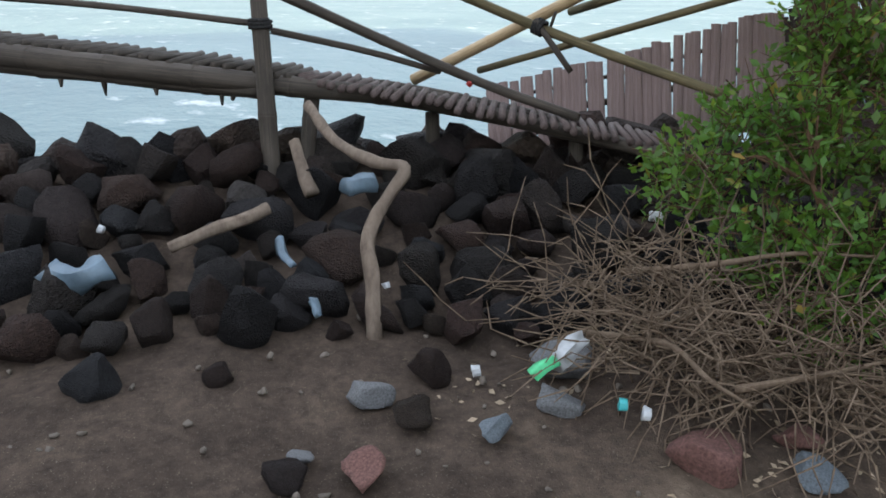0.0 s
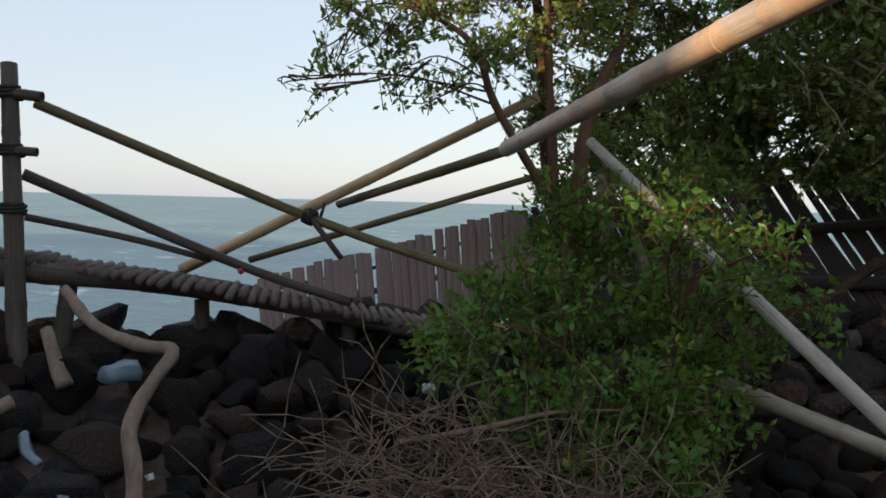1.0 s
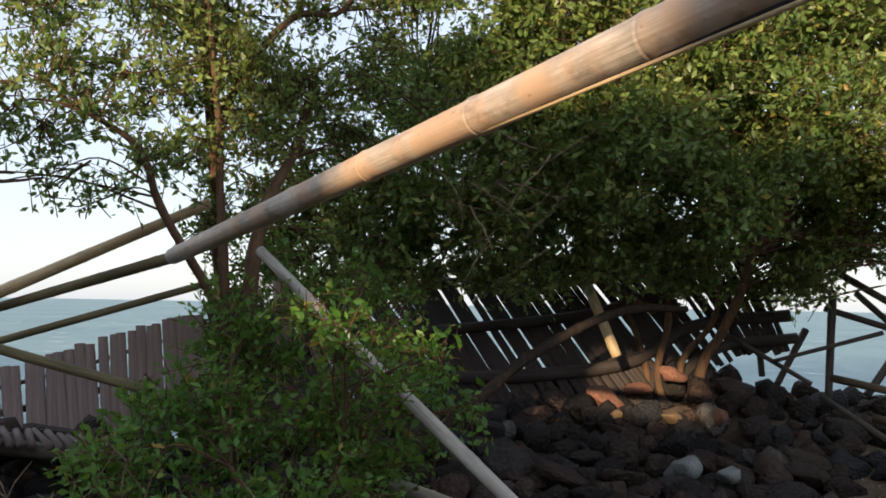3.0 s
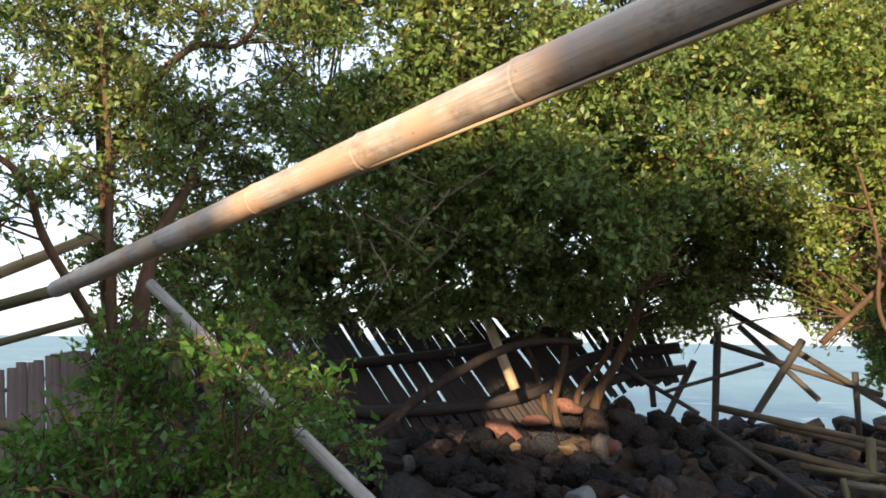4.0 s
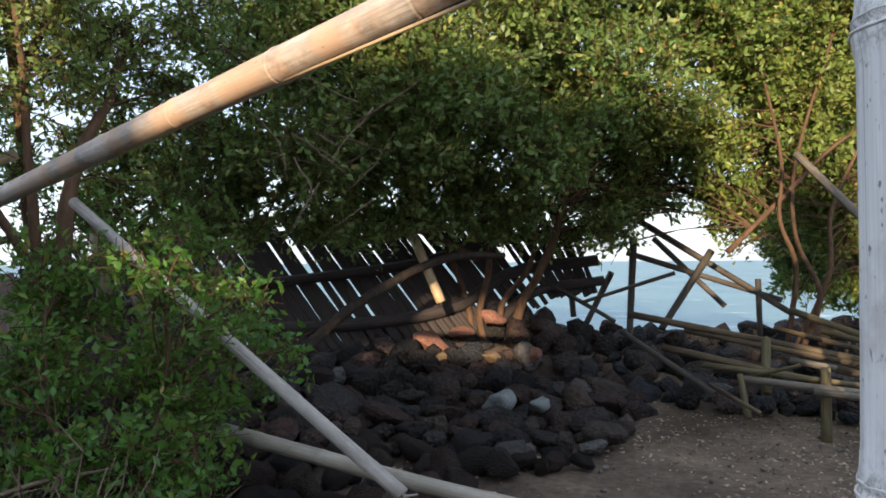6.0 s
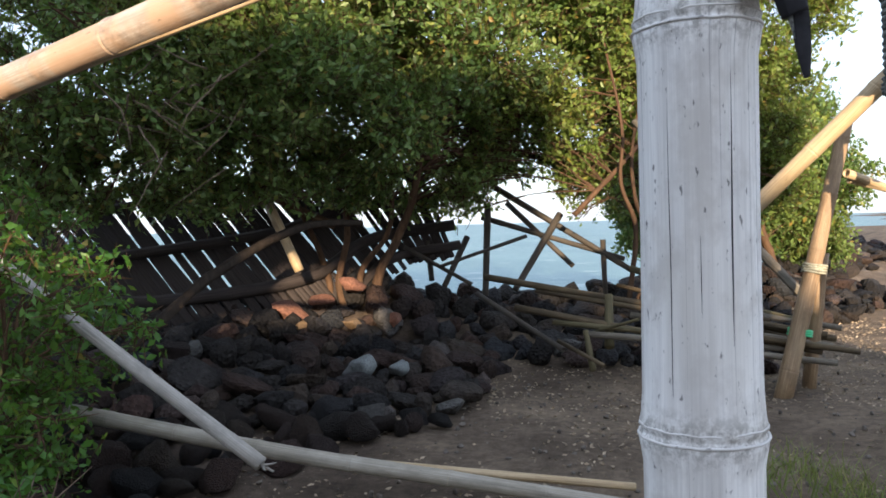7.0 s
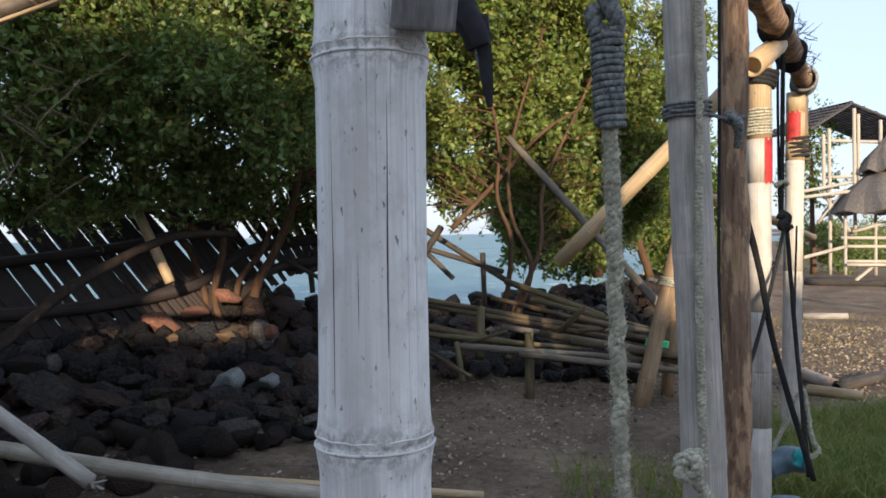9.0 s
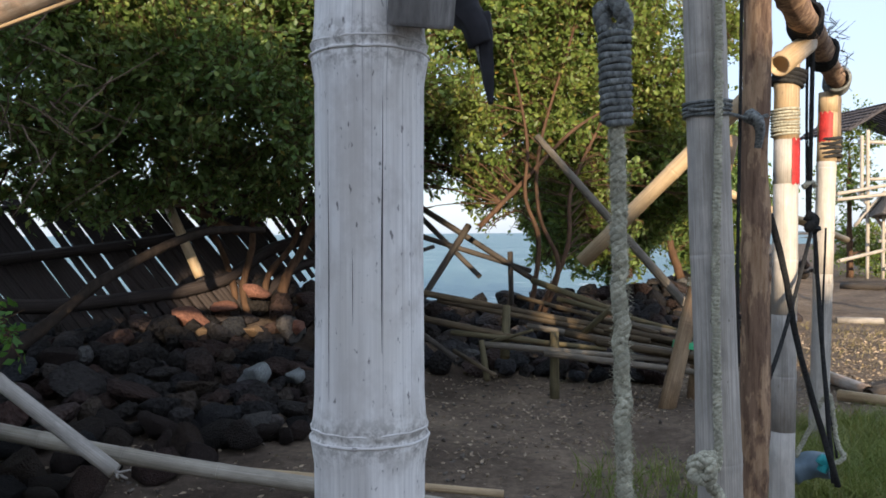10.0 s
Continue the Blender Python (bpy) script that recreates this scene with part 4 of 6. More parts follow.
swing = thing("swing_ropes", "dark slack swing ropes hanging between the posts", "rope", base=(1.672, 3.894, 1.52))
for pts, r in (([(1.694, 3.916, 2.612), (1.681, 3.905, 2.038), (1.667, 3.894, 1.533)], 0.011),
               ([(1.683, 3.964, 2.544), (1.665, 3.923, 1.987), (1.659, 3.894, 1.533)], 0.007),
               ([(1.34, 3.369, 1.546), (1.431, 3.472, 1.297), (1.525, 3.572, 0.938), (1.743, 3.727, 0.308)], 0.014),
               ([(1.691, 3.895, 1.492), (1.7, 3.838, 1.06), (1.71, 3.782, 0.692), (1.722, 3.726, 0.321)], 0.011),
               ([(1.685, 3.895, 1.506), (1.504, 3.575, 1.19), (1.401, 3.463, 0.954), (1.327, 3.405, 0.794)], 0.009),
               ([(1.958, 4.517, 1.492), (1.905, 4.401, 0.876), (1.829, 3.985, 0.369)], 0.006)):
    part("rope", limb_mesh("rope", pts, r, r, M_ROPE_DARK, 8, 0.2, 10), swing)
part("knot", limb_mesh("knot", [(1.647, 3.873, 1.552), (1.682, 3.855, 1.524), (1.65, 3.852, 1.492), (1.701, 3.896, 1.481)], 0.025, 0.022, M_ROPE_DARK, 9, 0.6), swing)
part("knot", limb_mesh("knot", [(1.639, 3.895, 1.684), (1.678, 3.898, 1.705), (1.699, 3.9, 1.688)], 0.014, 0.014, M_ROPE, 8, 0.6), swing)
part("loop", rope_mesh("loop", [(1.598, 3.869, 0.401), (1.668, 3.876, 0.536), (1.753, 3.885, 0.699), (1.774, 3.833, 0.492), (1.785, 3.783, 0.425), (1.71, 3.776, 0.386)], 0.012, M_ROPE, 3, 0.06, 0.3, 10), swing, "pale frayed rope loop")
swing_seat = part("plastic_wrap", limb_mesh("plastic_wrap", [(1.583, 3.866, 0.319), (1.665, 3.873, 0.359), (1.742, 3.829, 0.379)], 0.055, 0.06, M_BLUE, 12, 0.5), swing, "faded blue plastic bundle")
part("wrap_tie", limb_mesh("wrap_tie", [(1.672, 3.754, 0.432), (1.698, 3.756, 0.4), (1.681, 3.754, 0.363)], 0.022, 0.02, M_TEAL, 8, 0.6), swing_seat)
sheet = new("plastic_sheet", limb_mesh("plastic_sheet", [(1.52, 3.559, 0.219), (1.608, 3.565, 0.23), (1.689, 3.521, 0.208)], 0.06, 0.05, M_BLUE, 10, 0.6))
tagged(sheet, "crumpled pale blue plastic lying in grass", "plastic sheet")

# ---- leaning strut and props ----
pole("leaning_strut", reach((0.628, 4.416, 1.313), (1.426, 4.188, 2.132), 0.0, 1.12), 0.041, 0.044, M_TAN, "tan bamboo strut cut square at its low end", gap=0.42, seg=20)
trip = thing("bamboo_props", "pair of short bamboo props tied with green cord", "bamboo props", base=(1.471, 6.798, 0))
part("prop", culm("prop", upright((1.471, 6.798, 0), (1.799, 7.007, 1.2), -0.08, 2.3), 0.075, 0.055, M_PROP, gap=0.5, seg=18), trip)
part("prop", culm("prop", upright((1.767, 7.222, 0), (1.879, 7.211, 1.065), -0.08, 1.15), 0.06, 0.055, M_PROP, gap=0.5, seg=16), trip)
part("green_tie", lashing("green_tie", (1.635, 6.932, 0.508), (0.2, 0.05, 1), 0.085, 3, 0.02, 0.011, M_GREEN, 1), trip, "green plastic cord")
part("tie", lashing("tie", (1.767, 6.981, 1.03), (0.2, 0.05, 1), 0.085, 4, 0.02, 0.01, M_ROPE, 2), trip)
pole("leaning_pole", reach((0.47, 8.134, 2.37), (1.853, 7.302, 0.661), -0.05, 1.0), 0.036, 0.043, M_HEAP_PALE, "brown bamboo pole leaning through the tree", gap=0.4)
pole("cross_pole", reach((1.922, 6.625, 1.79), (3.246, 7.718, 1.39), 0, 1), 0.035, 0.03, M_TAN, "pale split bamboo tied across the props", gap=0.4)
pole("cross_pole", reach((1.969, 6.728, 1.738), (2.893, 7.293, 1.525), 0, 1), 0.025, 0.022, M_TAN, "pale split bamboo tied across the props", gap=0.4)

# ---- fallen bamboo heap ----
LOGS = [
    ((-1.131, 8.091, 0.935), (1.918, 7.202, 0.449), 0.04, M_HEAP), ((-0.763, 7.511, 0.678), (0.523, 7.201, 0.461), 0.04, M_HEAP),
    ((-0.118, 7.054, 0.487), (1.597, 7.077, 0.349), 0.034, M_HEAP_PALE), ((0.647, 7.312, 0.559), (1.823, 6.993, 0.341), 0.04, M_HEAP),
    ((0.35, 8.501, 0.97), (1.307, 7.863, 0.65), 0.04, M_MOSS), ((0.148, 7.779, 0.695), (2.017, 7.309, 0.402), 0.042, M_HEAP),
    ((0.844, 7.93, 0.649), (2.117, 7.518, 0.466), 0.036, M_HEAP_PALE), ((0.913, 7.13, 0.503), (2.09, 6.912, 0.352), 0.034, M_HEAP),
    ((0.603, 8.115, 0.805), (1.85, 7.6, 0.511), 0.032, M_MOSS), ((-0.337, 6.937, 0.441), (0.052, 6.461, 0.309), 0.024, M_HEAP),
    ((-0.6, 7.95, 0.8), (1.4, 7.25, 0.5), 0.032, M_HEAP), ((0.3, 7.5, 0.6), (1.95, 7.15, 0.36), 0.034, M_HEAP_PALE),
    ((-0.4, 7.3, 0.56), (1.0, 7.12, 0.44), 0.03, M_MOSS), ((0.9, 7.6, 0.55), (2.05, 7.2, 0.33), 0.03, M_HEAP),
    ((0.45, 7.0, 0.42), (1.9, 6.85, 0.27), 0.035, M_HEAP_PALE), ((0.2, 8.2, 0.82), (1.5, 7.4, 0.55), 0.028, M_HEAP),
    ((0.75, 7.9, 0.5), (1.2, 7.0, 0.62), 0.022, M_HEAP), ((-0.1, 7.3, 0.45), (0.35, 7.0, 0.62), 0.02, M_MOSS),
]
for p, q, r, m in LOGS:
    pole("fallen_bamboo", reach(p, q, 0, 1), r * 0.88, r * 0.72, m, "weathered bamboo culm lying in a loose heap", group="fallen bamboo", gap=0.45, seg=12)
for p, q, r in (((0.543, 7.104, 0.596), (0.543, 7.095, 0.061), 0.046), ((0.108, 7.477, 0.784), (0.102, 7.27, 0.466), 0.045), ((-0.103, 7.056, 0.517), (-0.066, 6.954, 0.311), 0.03), ((0.923, 7.334, 0.657), (1.054, 7.246, 0.794), 0.03)):
    pole("short_stake", upright(p, q, min(p[2], q[2]) - 0.12, max(p[2], q[2])), r, r * 0.85, M_MOSS, "short mossy bamboo stake in the ground", "stake", "stakes", gap=0.3, seg=10)

# broken frame by the water; its backlit darkness is put into the colour
for p, q, r in (((-1.114, 9.678, 1.863), (0.379, 9.811, 0.891), 0.05), ((-1.008, 9.836, 1.659), (-0.306, 9.592, 0.975), 0.045), ((-1.208, 9.578, 1.511), (0.269, 9.869, 1.026), 0.045),
                ((-1.266, 9.447, 1.599), (-1.312, 9.418, 0.657), 0.055), ((-0.462, 9.599, 1.496), (-0.919, 9.216, 0.733), 0.055), ((-2.007, 9.461, 1.26), (-1.983, 9.511, 0.823), 0.05),
                ((-1.584, 9.695, 1.274), (-1.808, 9.466, 0.757), 0.05), ((-2.173, 9.207, 1.193), (-1.476, 9.25, 0.789), 0.035), ((0.079, 9.795, 1.189), (0.091, 9.749, 0.613), 0.045),
                ((-0.872, 9.177, 1.298), (-1.771, 9.138, 1.006), 0.03), ((-1.09, 7.691, 0.755), (-0.315, 6.701, 0.422), 0.035)):
    pole("broken_pole", reach(p, q, -0.1, 1.04), r * 0.78, r * 0.68, M_DARK, "dark broken bamboo pole of a collapsed frame", group="broken frame", gap=0.4, seg=10)

# ---- long low bamboo and the split strut ----
pole("ground_bamboo", [(-3.064, 4.1, 0.451), (-1.732, 3.944, 0.292), (-0.751, 3.977, 0.158), (0.251, 4.064, 0.002)], 0.047, 0.04, M_PALE_POLE, "long grey-tan bamboo lying low across the rocks", gap=0.5, seg=18, n=10)
pole("thin_bamboo", reach((-1.564, 4.177, 0.186), (0.193, 4.308, 0.039), 0, 1), 0.024, 0.022, M_TAN, "thin tan bamboo lying on the ground", gap=0.4)
sp = thing("split_strut", "grey split bamboo strut with a splintered end", "bamboo strut", base=(-1.423, 3.193, 0.427))
part("strut", culm("strut", [(-3.499, 3.38, 1.812), (-2.497, 3.28, 1.145), (-1.462, 3.206, 0.447)], 0.03, 0.035, M_GREY, gap=0.5, seg=14, hollow=False, rough=0.06), sp)
for i in range(7):
    e = Vector((-1.411, 3.185, 0.43)) + Vector((random.uniform(-0.035, 0.05), random.uniform(-0.02, 0.02), random.uniform(-0.035, 0.035)))
    part("splinter", limb_mesh("splinter", [(-1.5, 3.21, 0.47), (-1.453, 3.198, 0.445), e], 0.014, 0.003, M_GREY, 5, 0.3, 3), sp)

# ---- long slanting pole overhead ----
P0, P1 = Vector((-3.797, 3.059, 1.78)), Vector((-0.756, 1.678, 2.07))
far_p, near_p = P0 - (P1 - P0) * 0.03, P0 + (P1 - P0) * 1.42
slant = thing("slanting_bamboo", "long silver-tan bamboo pole slanting overhead", "bamboo pole", base=far_p)
part("culm", culm("culm", [far_p, near_p], 0.046, 0.0545, M_POLE, gap=0.58, first=0.58, seg=32, bulge=0.06, rough=0.03), slant)
dn = Vector((0.009, -0.009, -0.047))
sa, sb = P0 + (P1 - P0) * 0.8, near_p
# black strip in place of the shaded gap between pole and thin strip
part("dark_strip", culm("dark_strip", [sa + dn * 0.86, sb + dn * 1.22], 0.008, 0.011, M_CLOTH, gap=0.6, seg=8, bulge=0.02, hollow=False), slant, "dark strip standing in for the shaded gap")
part("split_strip", culm("split_strip", [sa + dn * 0.98, sb + dn * 1.52], 0.005, 0.0075, M_TAN, gap=0.6, seg=8, bulge=0.02, hollow=False), slant, "thin split bamboo strip")
for k, (u, v, up) in enumerate(((0.83, 0.9, 0.4), (0.97, 1.03, -0.3), (1.08, 1.16, 0.2))):
    mid = P0 + (P1 - P0) * ((u + v) / 2)
    part("cut_scar", stone_mesh("cut_scar", 60 + k, M_OLD, 2), slant, m=Matrix.Translation(mid + Vector((0.012, -0.046, 0.02 * up))) @ Matrix.Diagonal((0.02, 0.004, 0.006, 1)))

# ---- pier at the water ----
pier = thing("pier_walkway", "dark weathered bamboo walkway on stilts over the rocks", "pier", base=(-5.402, 0.804, 0.331))
back = Vector((-0.95, 0.45, 0)).normalized()
EDGE = [Vector((-7.45, -1.836, 1.196)), Vector((-5.627, 0.795, 0.99)), Vector((-5.544, 1.875, 0.84)), Vector((-4.654, 3.204, 0.566))]
for k in range(4):
    off = back * (0.15 * k)
    r = 0.075 if k == 0 else 0.055
    part("deck_log", culm("deck_log", [EDGE[0] + off, EDGE[1] + off, EDGE[2] + off, EDGE[3] + off * 0.9], r * 1.25, r * 0.6, M_DARK, gap=0.6, seg=12, rough=0.08), pier)
part("deck_log", culm("deck_log", [EDGE[0] - Vector((0, 0, 0.05)), EDGE[1] - Vector((0, 0, 0.04))], 0.085, 0.06, M_DARK, gap=0.6, seg=12, rough=0.15), pier)
for k in range(72):
    s = k / 71
    a = EDGE[0].lerp(EDGE[1], s * 2.2) if s < 0.4545 else EDGE[1].lerp(EDGE[3], (s - 0.4545) / 0.5455)
    lift = Vector((0, 0, 0.095 - 0.05 * s))
    tilt = Vector((random.uniform(-0.015, 0.015), random.uniform(-0.015, 0.015), random.uniform(-0.012, 0.012)))
    part("deck_slat", culm("deck_slat", [a + lift + back * random.uniform(-0.05, 0.02) + tilt, a + lift + back * random.uniform(0.5, 0.58) - tilt], 0.026, 0.024, M_SLAT if s > 0.5 else M_DARK, gap=0.5, seg=8, hollow=False), pier)
for k in range(14):
    a = EDGE[0].lerp(EDGE[1], random.random())
    part("hanging_scrap", limb_mesh("hanging_scrap", [a, a + Vector((0.02, 0, -0.1)), a + Vector((random.uniform(-0.1, 0.1), 0, -random.uniform(0.1, 0.2)))], 0.03, 0.008, M_DARK, 6, 0.5, 3), pier)
for p, q, r in (((-5.585, 1.123, 0.989), (-5.512, 1.012, 0.233), 0.05), ((-5.612, 1.94, 0.764), (-5.519, 1.92, 0.143), 0.05), ((-5.095, 2.772, 0.665), (-4.998, 2.75, 0.017), 0.05)):
    part("stilt", culm("stilt", [p, q], r, r, M_DARK, gap=0.4, seg=10), pier)

rail_post = tagged(new("rail_post", culm("rail_post", upright((-5.685, 0.81, 2.051), (-5.401, 0.807, 0.331), 0.05, 2.2), 0.062, 0.046, M_DARK, gap=0.5, seg=14, rough=0.08)), "dark weathered timber rail post", "post")
RAILS = [
    ([(-7.477, -1.975, 2.307), (-6.426, -0.257, 2.166), (-5.541, 0.958, 2.004)], 0.036, M_DARK), ([(-7.414, -2.003, 1.851), (-6.37, -0.282, 1.755), (-5.504, 0.923, 1.682)], 0.03, M_DARK),
    ([(-7.374, -2.021, 1.559), (-6.33, -0.299, 1.463), (-5.625, 0.81, 1.351)], 0.024, M_DARK), ([(-5.903, 0.981, 2.004), (-5.311, 2.564, 1.331), (-4.182, 3.219, 0.994)], 0.034, M_MOSS),
    ([(-5.921, 0.913, 1.562), (-5.659, 2.226, 0.98), (-5.104, 2.789, 0.758)], 0.036, M_DARK), ([(-5.952, 0.93, 1.295), (-5.813, 1.528, 1.164), (-5.785, 2.059, 1.014)], 0.024, M_DARK),
    ([(-5.28, 2.526, 1.378), (-5.216, 2.601, 1.254), (-5.115, 2.719, 1.056)], 0.022, M_DARK), ([(-5.358, 2.662, 1.268), (-5.248, 2.658, 1.427)], 0.012, M_DARK),
]
for pts, r, m in RAILS:
    pole("rail_pole", pts, r, r * 0.9, m, "mossy weathered rail pole sloping down to the walkway" if m is M_MOSS else "dark weathered rail pole tied to the post", "rail", "pier rails", gap=0.5, seg=10, rough=0.06)
for z in ((-5.682, 0.808, 2.027)[2], (-5.63, 0.801, 1.691)[2], (-5.573, 0.802, 1.352)[2]):
    part("rope_lashing", lashing("rope_lashing", on_axis(upright((-5.685, 0.81, 2.051), (-5.401, 0.807, 0.331), 0.05, 2.2), z), (0, 0, 1), 0.06, 3, 0.022, 0.012, M_ROPE_DARK, z), rail_post)
part("rope_lashing", lashing("rope_lashing", (-5.286, 2.564, 1.332), (0.5, 0.5, -0.3), 0.045, 4, 0.018, 0.01, M_ROPE_DARK, 3), rail_post)
pole("crossing_pole", reach((-6.343, 2.138, 0.942), (-4.283, 3.703, 2.161), -0.04, 1.0), 0.045, 0.035, M_TAN, "tan bamboo pole crossing up into the tree", gap=0.45)
pole("crossing_pole", reach((-5.633, 2.98, 1.419), (-3.943, 3.199, 1.785), 0, 1), 0.03, 0.035, M_MOSS, "mossy bamboo pole crossing up into the tree", gap=0.45)
pole("crossing_pole", reach((-6.092, 2.483, 0.983), (-3.994, 3.365, 1.609), 0, 1.05), 0.026, 0.022, M_MOSS, "thin mossy pole crossing into the tree", gap=0.45)
red = new("red_scrap", stone_mesh("red_scrap", 3, M_RED, 2))
red.matrix_world = Matrix.Translation((-5.559, 2.189, 0.95)) @ Matrix.Diagonal((0.045, 0.03, 0.03, 1))
tagged(red, "small red plastic scrap caught on the walkway", "plastic scrap")

drift = tagged(new("driftwood_branch", limb_mesh("driftwood_branch", [(-3.723, 0.985, 0.003), (-3.85, 1.02, 0.248), (-3.966, 1.034, 0.435), (-4.037, 1.15, 0.603), (-4.094, 1.258, 0.723), (-4.255, 1.143, 0.741), (-4.485, 1.025, 0.793), (-4.704, 0.971, 0.881), (-4.902, 0.952, 0.946)], 0.036, 0.028, M_DRIFT, 12, 0.35, 6)),
               "crooked bare driftwood branch propping the walkway", "branch")
tagged(new("driftwood_branch", limb_mesh("driftwood_branch", [(-4.582, 0.142, 0.285), (-4.581, 0.374, 0.369), (-4.586, 0.551, 0.412), (-4.614, 0.66, 0.448)], 0.03, 0.036, M_DRIFT, 10, 0.35)), "pale driftwood branch lying on the rocks", "branch")
tagged(new("driftwood_stump", limb_mesh("driftwood_stump", [(-5.118, 0.9, 0.706), (-5.003, 0.922, 0.558), (-4.894, 0.947, 0.43)], 0.034, 0.045, M_DRIFT, 10, 0.3)), "short pale driftwood stump leaning under the walkway", "branch")
tagged(new("fallen_tree", limb_mesh("fallen_tree", [(-3.749, 5.239, 0.378), (-3.562, 5.793, 0.681), (-3.2, 6.387, 1.149), (-2.736, 7.098, 1.492), (-2.275, 7.596, 1.524)], 0.055, 0.035, M_DARKBARK, 12, 0.35)), "dark bare fallen tree leaning before the slat fence", "fallen tree")

# scraps of plastic among the stones
for pts, r, m, nm, lab in (
        ([(-2.691, 1.286, 0.263), (-2.689, 1.321, 0.294), (-2.72, 1.389, 0.295)], 0.022, M_GREEN, "plastic_bag", "crumpled green plastic bag among stones"),
        ([(-2.72, 1.389, 0.295), (-2.757, 1.465, 0.322), (-2.792, 1.531, 0.331)], 0.04, M_PALE, "plastic_bag", "crumpled pale plastic bag among stones"),
        ([(-2.857, 1.117, 0.235), (-2.848, 1.147, 0.241)], 0.02, M_PALE, "plastic_cup", "crushed pale plastic cup on sand"),
        ([(-2.407, 1.454, 0.272), (-2.397, 1.48, 0.268)], 0.018, M_TEAL, "plastic_scrap", "small teal plastic scrap on sand"),
        ([(-2.335, 1.499, 0.272), (-2.324, 1.522, 0.266)], 0.018, M_PALE, "plastic_scrap", "small white plastic scrap on sand"),
        ([(-3.571, 2.332, 0.529), (-3.548, 2.388, 0.522)], 0.03, M_PALE, "plastic_bag", "white plastic bag caught on rocks"),
        ([(-3.741, 0.708, 0.243), (-3.664, 0.715, 0.191)], 0.02, M_BLUE, "plastic_scrap", "faded blue plastic strip on rocks"),
        ([(-4.354, 0.672, 0.359), (-4.276, 0.67, 0.293), (-4.193, 0.71, 0.255)], 0.022, M_BLUE, "plastic_scrap", "faded blue plastic sheet on rocks"),
        ([(-4.497, -0.411, 0.254), (-4.386, -0.282, 0.233), (-4.41, -0.152, 0.282)], 0.07, M_BLUE, "plastic_sheet", "faded blue plastic sheet over rocks"),
        ([(-4.895, -0.199, 0.336), (-4.884, -0.177, 0.327)], 0.025, M_PALE, "plastic_cup", "crushed pale plastic cup on rocks"),
        ([(-4.698, 1.098, 0.513), (-4.742, 1.273, 0.506)], 0.06, M_BLUE, "plastic_sheet", "pale blue plastic sheet under the walkway"),
        ([(-3.829, 1.077, 0.248), (-3.819, 1.082, 0.223)], 0.02, M_PALE, "plastic_scrap", "small white plastic scrap on rocks")):
    tagged(new(nm, limb_mesh(nm, pts, r, r * 0.8, m, 9, 0.9, 5)), lab, "litter", "plastic litter")

# ---- slat fence ----
fence = thing("slat_fence", "collapsing bamboo slat fence, dark and leaning along the shore", "fence", base=(-3.888, 7.87, 0.668))
# near-black for the backlit stretch, pinkish for the stretch under open sky
slat_me = culm("slat", [(0, 0, 0), (0, 0, 1)], 0.5, 0.48, M_SLAT_BACKLIT, gap=0.24, seg=6, bulge=0.06, hollow=False)
slat_pale = culm("slat", [(0, 0, 0), (0, 0, 1)], 0.5, 0.48, M_SLAT_SKYLIT, gap=0.24, seg=6, bulge=0.04, hollow=False)


def slat(p, q, w, run, me):
    """One slat from p to q with its broad side along the fence."""
    p, q = Vector(p), Vector(q)
    z = (q - p).normalized()
    x = (run - z * run.dot(z)).normalized()
    turn = Matrix((x, z.cross(x), z)).transposed().to_4x4()
    return part("slat", me, fence, m=Matrix.Translation(p) @ turn @ Matrix.Diagonal((w, 0.03, (q - p).length, 1)))


BOT = [Vector(p) for p in ((-6.824, 2.941, 0.281), (-6.099, 3.928, 0.313), (-5.736, 4.773, 0.455), (-5.4, 5.75, 0.5), (-4.974, 6.846, 0.705), (-4.21, 7.501, 0.623), (-3.076, 8.437, 0.757), (-2.353, 9.193, 0.92), (-1.62, 9.55, 1.08))]
TOP = [Vector(p) for p in ((-7.065, 2.998, 0.759), (-6.359, 3.989, 1.093), (-5.992, 4.854, 1.387), (-5.75, 5.45, 1.5), (-5.94, 6.79, 1.635), (-5.213, 7.448, 1.906), (-4.143, 8.374, 2.119), (-3.3, 9.127, 2.2), (-2.0, 9.66, 2.28))]
BOT = BOT[:3] + [b + (b - t) * 0.3 for b, t in zip(BOT[3:7], TOP[3:7])] + BOT[7:]
bot_line, top_line = smooth_line(BOT, 40), smooth_line(TOP, 40)
seg_len = [0.0]
for a, b in zip(bot_line, bot_line[1:]):
    seg_len.append(seg_len[-1] + (b - a).length)
pos, i = 0.0, 0
PALE_END = seg_len[95]
while pos < seg_len[-1]:
    while seg_len[i + 1] < pos:
        i += 1
    run = (bot_line[i + 1] - bot_line[i]).normalized()
    j = min(i + (1 if random.random() < 0.3 else 0), len(top_line) - 1)
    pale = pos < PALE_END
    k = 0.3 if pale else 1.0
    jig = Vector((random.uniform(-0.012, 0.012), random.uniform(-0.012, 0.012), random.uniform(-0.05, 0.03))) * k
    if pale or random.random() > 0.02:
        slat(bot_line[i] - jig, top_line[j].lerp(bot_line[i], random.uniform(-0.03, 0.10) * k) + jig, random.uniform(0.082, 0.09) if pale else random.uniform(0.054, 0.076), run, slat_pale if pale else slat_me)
    pos += random.uniform(0.07, 0.078) if pale else random.uniform(0.046, 0.06)
